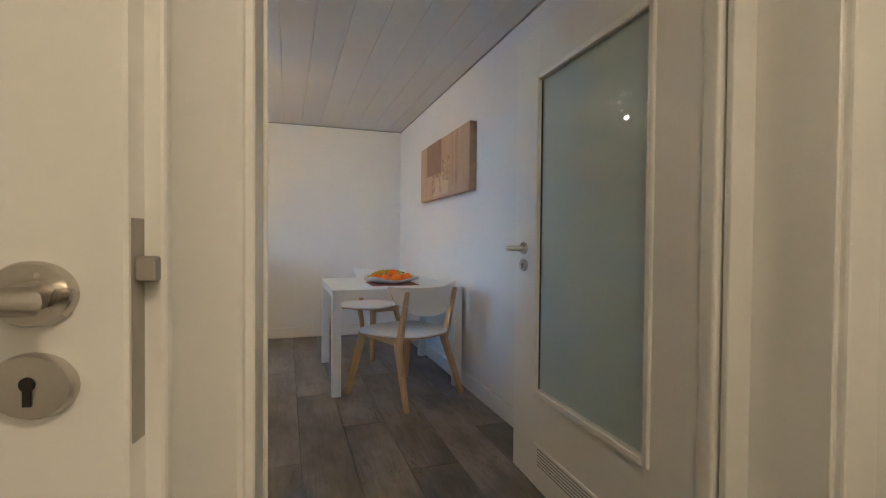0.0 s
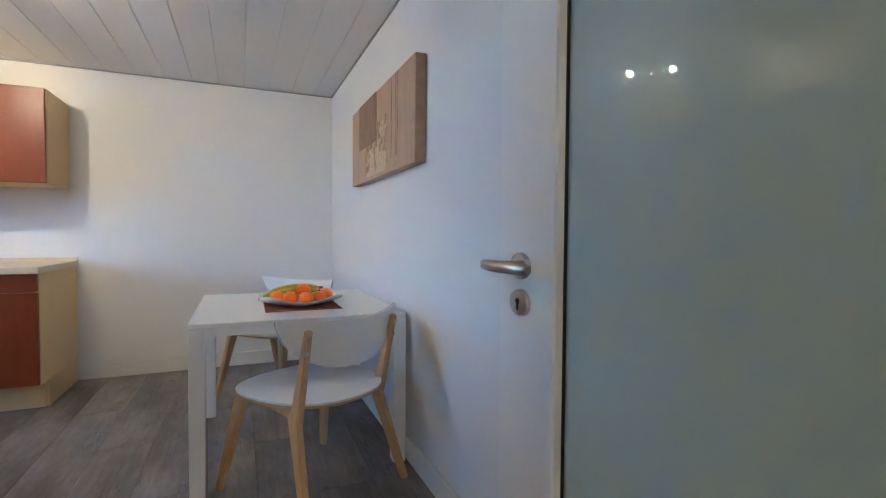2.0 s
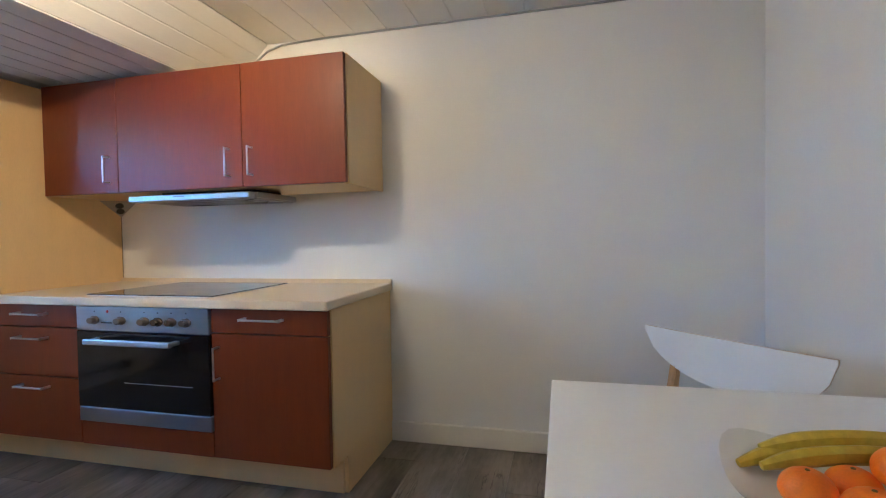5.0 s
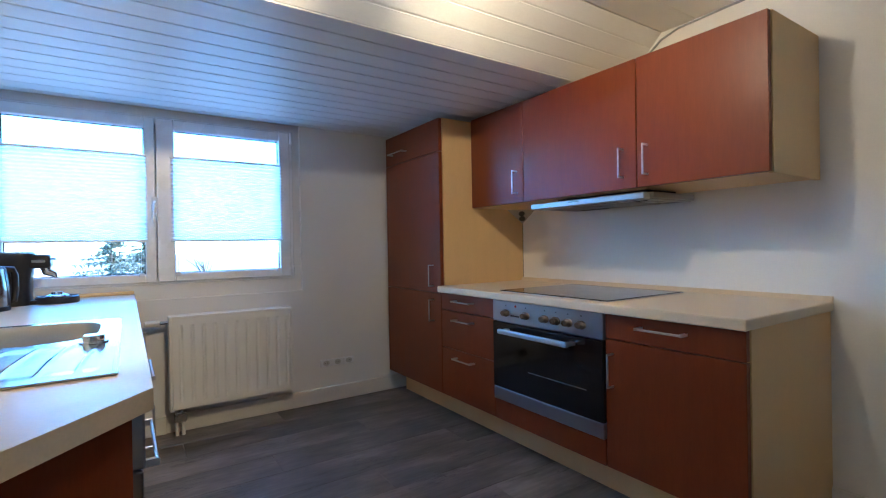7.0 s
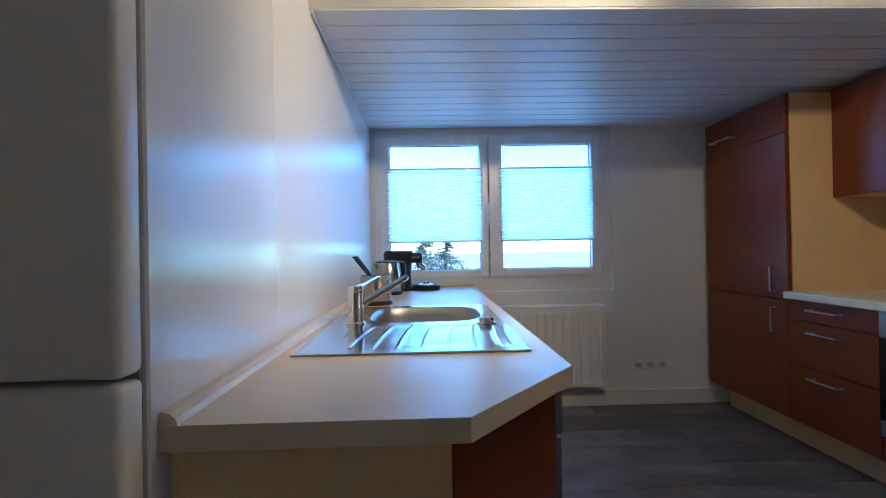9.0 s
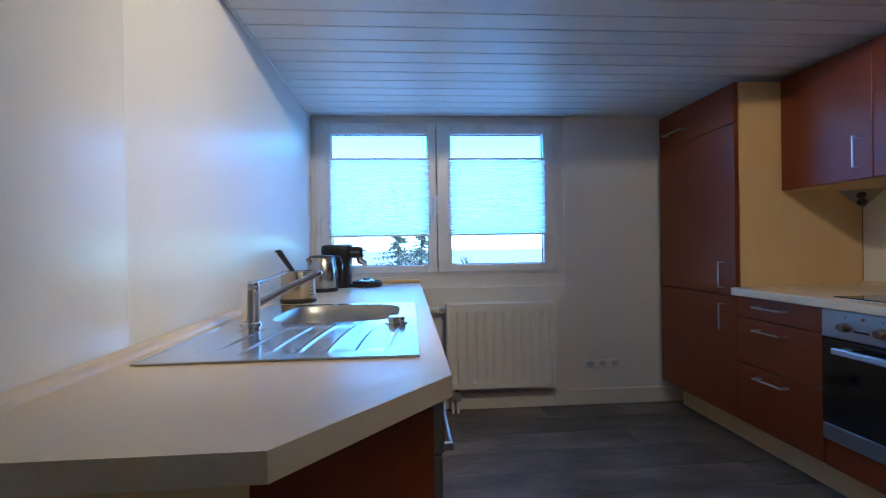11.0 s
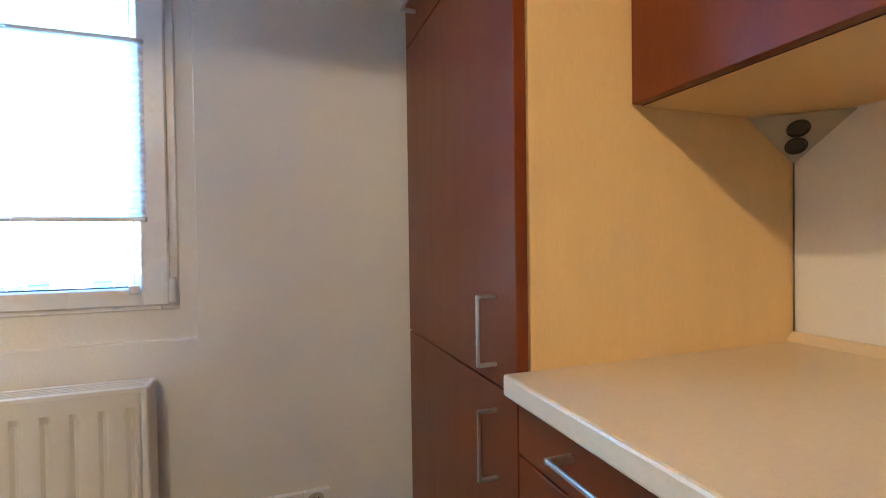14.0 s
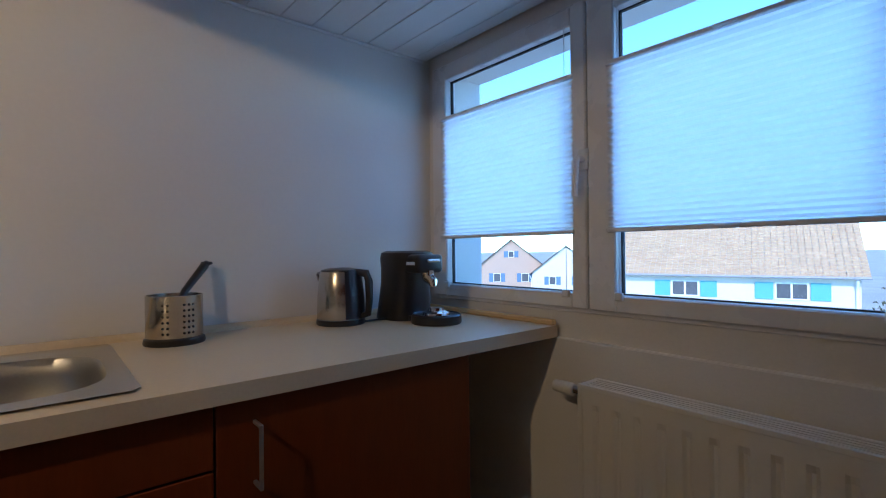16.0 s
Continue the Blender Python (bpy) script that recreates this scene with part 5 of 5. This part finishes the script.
M_NEEDLE = material("spruce_needles", (0.13, 0.13, 0.085), 0.8, var=0.4, scale=2, fine=30, island=0.8)
M_BARK = material("grey_bark", (0.10, 0.075, 0.055), 0.9, var=0.3, scale=6, fine=40, bump=0.4)
GZ = -6.0
bm = bmesh.new()
bmesh.ops.create_grid(bm, x_segments=1, y_segments=1, size=900)
bmesh.ops.translate(bm, verts=bm.verts, vec=(-300, 0, GZ))
structure("ground", bm, M_GROUND, "garden ground around the houses")


def house(at, yaw, length, depth, eave, ridge, wall_mat, roof_mat, label, windows, shutter, gable_windows=()):
    """A gabled house; local x along its ridge, front facing local -y; at is the middle of the front at the ground."""
    h = thing("house", at, label, "house", "houses outside")
    h.rotation_euler = (0, 0, radians(yaw))
    L = length / 2
    bm = bmesh.new()
    prof = [(0, 0), (depth, 0), (depth, eave), (depth / 2, ridge - 0.12), (0, eave)]
    a = [bm.verts.new((-L, y, z)) for y, z in prof]
    b = [bm.verts.new((L, y, z)) for y, z in prof]
    bm.faces.new(a[::-1])
    bm.faces.new(b)
    for i in range(5):
        bm.faces.new((a[i], a[(i + 1) % 5], b[(i + 1) % 5], b[i]))
    part("wall", bm, wall_mat, h, local=True)
    ov = 0.30
    for s in (0, 1):
        bm = bmesh.new()
        y0, y1 = (-ov, depth / 2) if s == 0 else (depth + ov, depth / 2)
        z0 = eave - ov * (ridge - eave) / (depth / 2)
        n = 26
        for k in range(n):
            f0, f1 = k / n, (k + 1) / n + 0.004
            p = [(y0 + (y1 - y0) * f0, z0 + (ridge - z0) * f0 + 0.06), (y0 + (y1 - y0) * f1, z0 + (ridge - z0) * f1 + 0.005)]
            m = 40
            for j in range(m):
                xa = -L - 0.3 + (length + 0.6) * j / m
                xb = -L - 0.3 + (length + 0.6) * (j + 1) / m - 0.012
                v = [bm.verts.new(q) for q in ((xa, p[0][0], p[0][1]), (xb, p[0][0], p[0][1]), (xb, p[1][0], p[1][1]), (xa, p[1][0], p[1][1]), (xa, p[0][0], p[0][1] - 0.05), (xb, p[0][0], p[0][1] - 0.05))]
                bm.faces.new(v[:4])
                bm.faces.new((v[0], v[4], v[5], v[1]))
        r = part("roof", bm, roof_mat, h, "rows of roof tiles", local=True)
        part("roof_deck", deck(L, y0, z0, y1, ridge), wall_mat, r, local=True)
    part("gutter", tube([(-L - 0.3, -ov - 0.06, eave - ov * (ridge - eave) / (depth / 2)), (L + 0.3, -ov - 0.06, eave - ov * (ridge - eave) / (depth / 2))], 0.06, 8), M_GREY, h, local=True)
    part("downpipe", tube([(L - 0.15, -ov, eave - 0.35), (L - 0.15, -0.1, eave - 0.8), (L - 0.15, -0.08, 0.1)], 0.05, 8), M_PVC, h, local=True)
    for x, z, w, hh in windows:
        wn_ = part("window", ring_xz(x - w / 2, x + w / 2, z, z + hh, 0.06, -0.05, 0.03), M_PVC, h, local=True)
        part("window_pane", box(x - w / 2 + 0.05, -0.012, z + 0.05, x + w / 2 - 0.05, 0.01, z + hh - 0.05), M_DPANE, wn_, local=True)
        part("mullion", box(x - 0.04, -0.05, z + 0.05, x + 0.04, 0.0, z + hh - 0.05), M_PVC, wn_, local=True)
        for sx in (-1, 1):
            part("shutter", box(x + sx * (w / 2 + 0.42) - 0.36, -0.05, z, x + sx * (w / 2 + 0.42) + 0.36, -0.005, z + hh, 0.01), shutter, h, local=True)
    for y, z, w, hh in gable_windows:
        wn_ = part("window", box(L - 0.01, y - w / 2, z, L + 0.04, y + w / 2, z + hh, 0.01), M_PVC, h, local=True)
        part("window_pane", box(L + 0.038, y - w / 2 + 0.06, z + 0.06, L + 0.045, y + w / 2 - 0.06, z + hh - 0.06), M_DPANE, wn_, local=True)
        for sy in (-1, 1):
            part("shutter", box(L + 0.005, y + sy * (w / 2 + 0.3) - 0.26, z, L + 0.05, y + sy * (w / 2 + 0.3) + 0.26, z + hh, 0.01), shutter, h, local=True)
    return h


def ring_xz(x0, x1, z0, z1, w, ya, yb):
    bm = bmesh.new()
    box(x0, ya, z0, x0 + w, yb, z1, bm=bm)
    box(x1 - w, ya, z0, x1, yb, z1, bm=bm)
    box(x0 + w, ya, z0, x1 - w, yb, z0 + w, bm=bm)
    box(x0 + w, ya, z1 - w, x1 - w, yb, z1, bm=bm)
    return bm


def deck(L, y0, z0, y1, ridge):
    bm = bmesh.new()
    v = [bm.verts.new(q) for q in ((-L - 0.3, y0, z0 - 0.03), (L + 0.3, y0, z0 - 0.03), (L + 0.3, y1, ridge - 0.03), (-L - 0.3, y1, ridge - 0.03))]
    bm.faces.new(v)
    return bm


house((-26.7, -10.3, GZ), 106.5, 10.0, 8.5, 6.05, 9.6, M_RENDERW, M_TILE, "long white house with teal shutters and a clay tile roof",
      [(x, z, 1.25, 0.78) for x in (-1.78, 2.58) for z in (1.2, 4.75)], M_TEAL)

house((-47.6, -48.1, GZ), 41.8, 10.0, 7.8, 5.3, 8.5, M_RENDERP, M_SLATE, "beige gabled house with blue shutters and a grey roof", [], M_BLUE,
      [(2.1, 3.1, 0.9, 1.1), (5.6, 3.1, 0.9, 1.1), (3.9, 6.2, 0.7, 0.8)])
house((-50.2, -41.3, GZ), 36.5, 9.0, 8.0, 4.4, 7.6, M_RENDERW, M_TILE, "white gabled house with a clay tile roof", [], M_BLUE,
      [(2.4, 2.9, 0.8, 1.0), (5.6, 2.9, 0.8, 1.0)])
house((-62.0, -26.0, GZ), 100, 12.0, 9.0, 4.6, 8.0, M_RENDERW, M_TILE, "distant white house with a clay tile roof", [(x, 2.6, 1.0, 1.1) for x in (-3.5, 0.0, 3.5)], M_BLUE)


def spruce(at, height, spread, seed):
    rnd = random.Random(seed)
    t = thing("spruce_tree", at, "tall green spruce tree with drooping branches", "tree", "garden trees")
    part("trunk", tube([(0, 0, 0), (0.03, 0.02, height * 0.5), (0, 0, height)], [0.18, 0.11, 0.02], 8), M_BARK, t, local=True)
    verts, faces = [], []
    for k in range(150):
        f = (k + rnd.random()) / 150
        z = height * (0.12 + 0.87 * f)
        a = rnd.uniform(0, 2 * math.pi)
        ln = 1.5 * spread * (1 - f) ** 0.85 * rnd.uniform(0.65, 1.1) + 0.12
        for j in range(9):
            g = (j + 0.6) / 9
            r = ln * g
            c = Vector((r * math.cos(a), r * math.sin(a), z - 0.22 * r + 0.10 * r * g))
            for q in range(3):
                s_ = (0.34 - 0.16 * g) * rnd.uniform(0.7, 1.3)
                d = Vector((rnd.uniform(-1, 1), rnd.uniform(-1, 1), rnd.uniform(-0.9, 0.1))).normalized() * s_
                e = Vector((rnd.uniform(-1, 1), rnd.uniform(-1, 1), rnd.uniform(-0.4, 0.4))).normalized() * s_ * 0.35
                i0 = len(verts)
                verts.extend([c - e, c + e, c + d])
                faces.append((i0, i0 + 1, i0 + 2))
    me = bpy.data.meshes.new("crown")
    me.from_pydata([tuple(v) for v in verts], [], faces)
    me.materials.append(M_NEEDLE)
    ob = new("crown", me)
    ob.parent = t
    return t


spruce((-32.0, -3.2, GZ), 9.0, 3.0, 3)
spruce((-38.0, -1.5, GZ), 8.6, 3.2, 5)

bt_ = thing("bare_tree", (-34.0, 1.9, GZ), "leafless garden tree with thin grey branches", "tree", "garden trees")
part("trunk", tube([(0, 0, 0), (0.1, 0.05, 3.2), (0.05, 0.1, 5.2)], [0.16, 0.12, 0.07], 8), M_BARK, bt_, local=True)
rnd = random.Random(9)
for k in range(16):
    a, z = rnd.uniform(0, 6.28), rnd.uniform(3.0, 5.2)
    p = Vector((0.07, 0.07, z))
    d = Vector((math.cos(a), math.sin(a), rnd.uniform(0.6, 1.6))).normalized()
    bm = tube([p, p + d * 0.8, p + d * 1.5 + Vector((0, 0, 0.25))], [0.05, 0.034, 0.014], 5)
    for q in range(5):
        b0 = p + d * rnd.uniform(0.4, 1.4)
        e = (d + Vector((rnd.uniform(-1, 1), rnd.uniform(-1, 1), rnd.uniform(-0.2, 0.8)))).normalized()
        tube([b0, b0 + e * 0.35, b0 + e * rnd.uniform(0.6, 1.0)], [0.024, 0.016, 0.007], 4, bm)
    part("limb", bm, M_BARK, bt_, local=True)

# ---------- floor planks ----------
M_FLOOR = bpy.data.materials.new("grey_oak_vinyl")
M_FLOOR.use_nodes = True
fm = M_FLOOR.node_tree
fb_ = fm.nodes["Principled BSDF"]
tc, oi, va = fm.nodes.new("ShaderNodeTexCoord"), fm.nodes.new("ShaderNodeObjectInfo"), fm.nodes.new("ShaderNodeVectorMath")
va.operation = "MULTIPLY_ADD"
fm.links.new(oi.outputs["Random"], va.inputs[0])
va.inputs[1].default_value = (13.0, 29.0, 7.0)
fm.links.new(tc.outputs["Object"], va.inputs[2])


def floor_noise(stretch, scale, detail, rough=0.6):
    mp_ = fm.nodes.new("ShaderNodeMapping")
    mp_.inputs["Scale"].default_value = stretch
    fm.links.new(va.outputs[0], mp_.inputs[0])
    n_ = fm.nodes.new("ShaderNodeTexNoise")
    n_.inputs["Scale"].default_value, n_.inputs["Detail"].default_value, n_.inputs["Roughness"].default_value = scale, detail, rough
    fm.links.new(mp_.outputs[0], n_.inputs["Vector"])
    return n_


def floor_math(op, a, b):
    m_ = fm.nodes.new("ShaderNodeMath")
    m_.operation = op
    for i_, v_ in enumerate((a, b)):
        if isinstance(v_, (int, float)):
            m_.inputs[i_].default_value = v_
        else:
            fm.links.new(v_, m_.inputs[i_])
    return m_.outputs[0]


blot = floor_noise((2.4, 0.9, 1), 1.9, 5)
grain = floor_noise((16, 1.6, 1), 3.0, 6, 0.7)
scratch = floor_noise((60, 2.0, 1), 2.0, 3)
mixv = floor_math("ADD", floor_math("MULTIPLY", blot.outputs["Fac"], 0.76), floor_math("MULTIPLY", grain.outputs["Fac"], 0.24))
mixv = floor_math("ADD", mixv, floor_math("MULTIPLY", floor_math("SUBTRACT", oi.outputs["Random"], 0.5), 0.10))
ramp = fm.nodes.new("ShaderNodeValToRGB")
ramp.color_ramp.elements[0].position, ramp.color_ramp.elements[0].color = 0.34, (0.060, 0.051, 0.044, 1)
ramp.color_ramp.elements[1].position, ramp.color_ramp.elements[1].color = 0.66, (0.280, 0.246, 0.214, 1)
mid_ = ramp.color_ramp.elements.new(0.50)
mid_.color = (0.152, 0.131, 0.113, 1)
fm.links.new(mixv, ramp.inputs[0])
# dark splits along the grain of the printed oak
split = floor_noise((11, 1.0, 1), 1.7, 4, 0.55)
gate = floor_noise((1.6, 1.1, 1), 2.3, 2)
line = floor_math("MAXIMUM", floor_math("SUBTRACT", 1.0, floor_math("MULTIPLY", floor_math("ABSOLUTE", floor_math("SUBTRACT", split.outputs["Fac"], 0.5), 0.0), 70.0)), 0.0)
gated = floor_math("MINIMUM", floor_math("MAXIMUM", floor_math("MULTIPLY", floor_math("SUBTRACT", gate.outputs["Fac"], 0.52), 14.0), 0.0), 1.0)
keep = floor_math("SUBTRACT", 1.0, floor_math("MULTIPLY", floor_math("MULTIPLY", line, gated), 0.62))
worn = fm.nodes.new("ShaderNodeVectorMath")
worn.operation = "SCALE"
fm.links.new(ramp.outputs[0], worn.inputs[0])
fm.links.new(keep, worn.inputs["Scale"])
fm.links.new(worn.outputs[0], fb_.inputs["Base Color"])
fm.links.new(floor_math("ADD", 0.30, floor_math("MULTIPLY", blot.outputs["Fac"], 0.25)), fb_.inputs["Roughness"])
bp_ = fm.nodes.new("ShaderNodeBump")
bp_.inputs["Strength"].default_value, bp_.inputs["Distance"].default_value = 0.12, 0.002
fm.links.new(scratch.outputs["Fac"], bp_.inputs["Height"])
fm.links.new(bp_.outputs[0], fb_.inputs["Normal"])
PW, PL = 0.245, 1.62
meshes = {}
random.seed(11)
k = 0
x = -2.75
row = 0
while x < 2.1:
    y = 0.0 - (row * 0.61) % PL - 0.0
    w = min(PW, 2.1 - x)
    y1 = 0.0
    while y1 > -7.05:
        y0 = max(y if y < y1 else y1 - PL, -7.05)
        ln = round(y1 - y0, 3)
        if ln > 0.02:
            key = (round(w, 3), ln)
            if key not in meshes:
                b_ = box(0.0008, 0.0008, -0.012, w - 0.0008, ln - 0.0008, 0.0, 0.0012)
                me = bpy.data.meshes.new("plank")
                b_.to_mesh(me)
                b_.free()
                me.materials.append(M_FLOOR)
                meshes[key] = me
            if not (x + w < -0.75 and y1 < -4.6) and not (x + w < -0.9 and y1 < -3.3):
                p = new("plank", meshes[key])
                p.location = (x, y0, 0.0)
                p.parent = floor
        y1 = y0
    x += PW
    row += 1
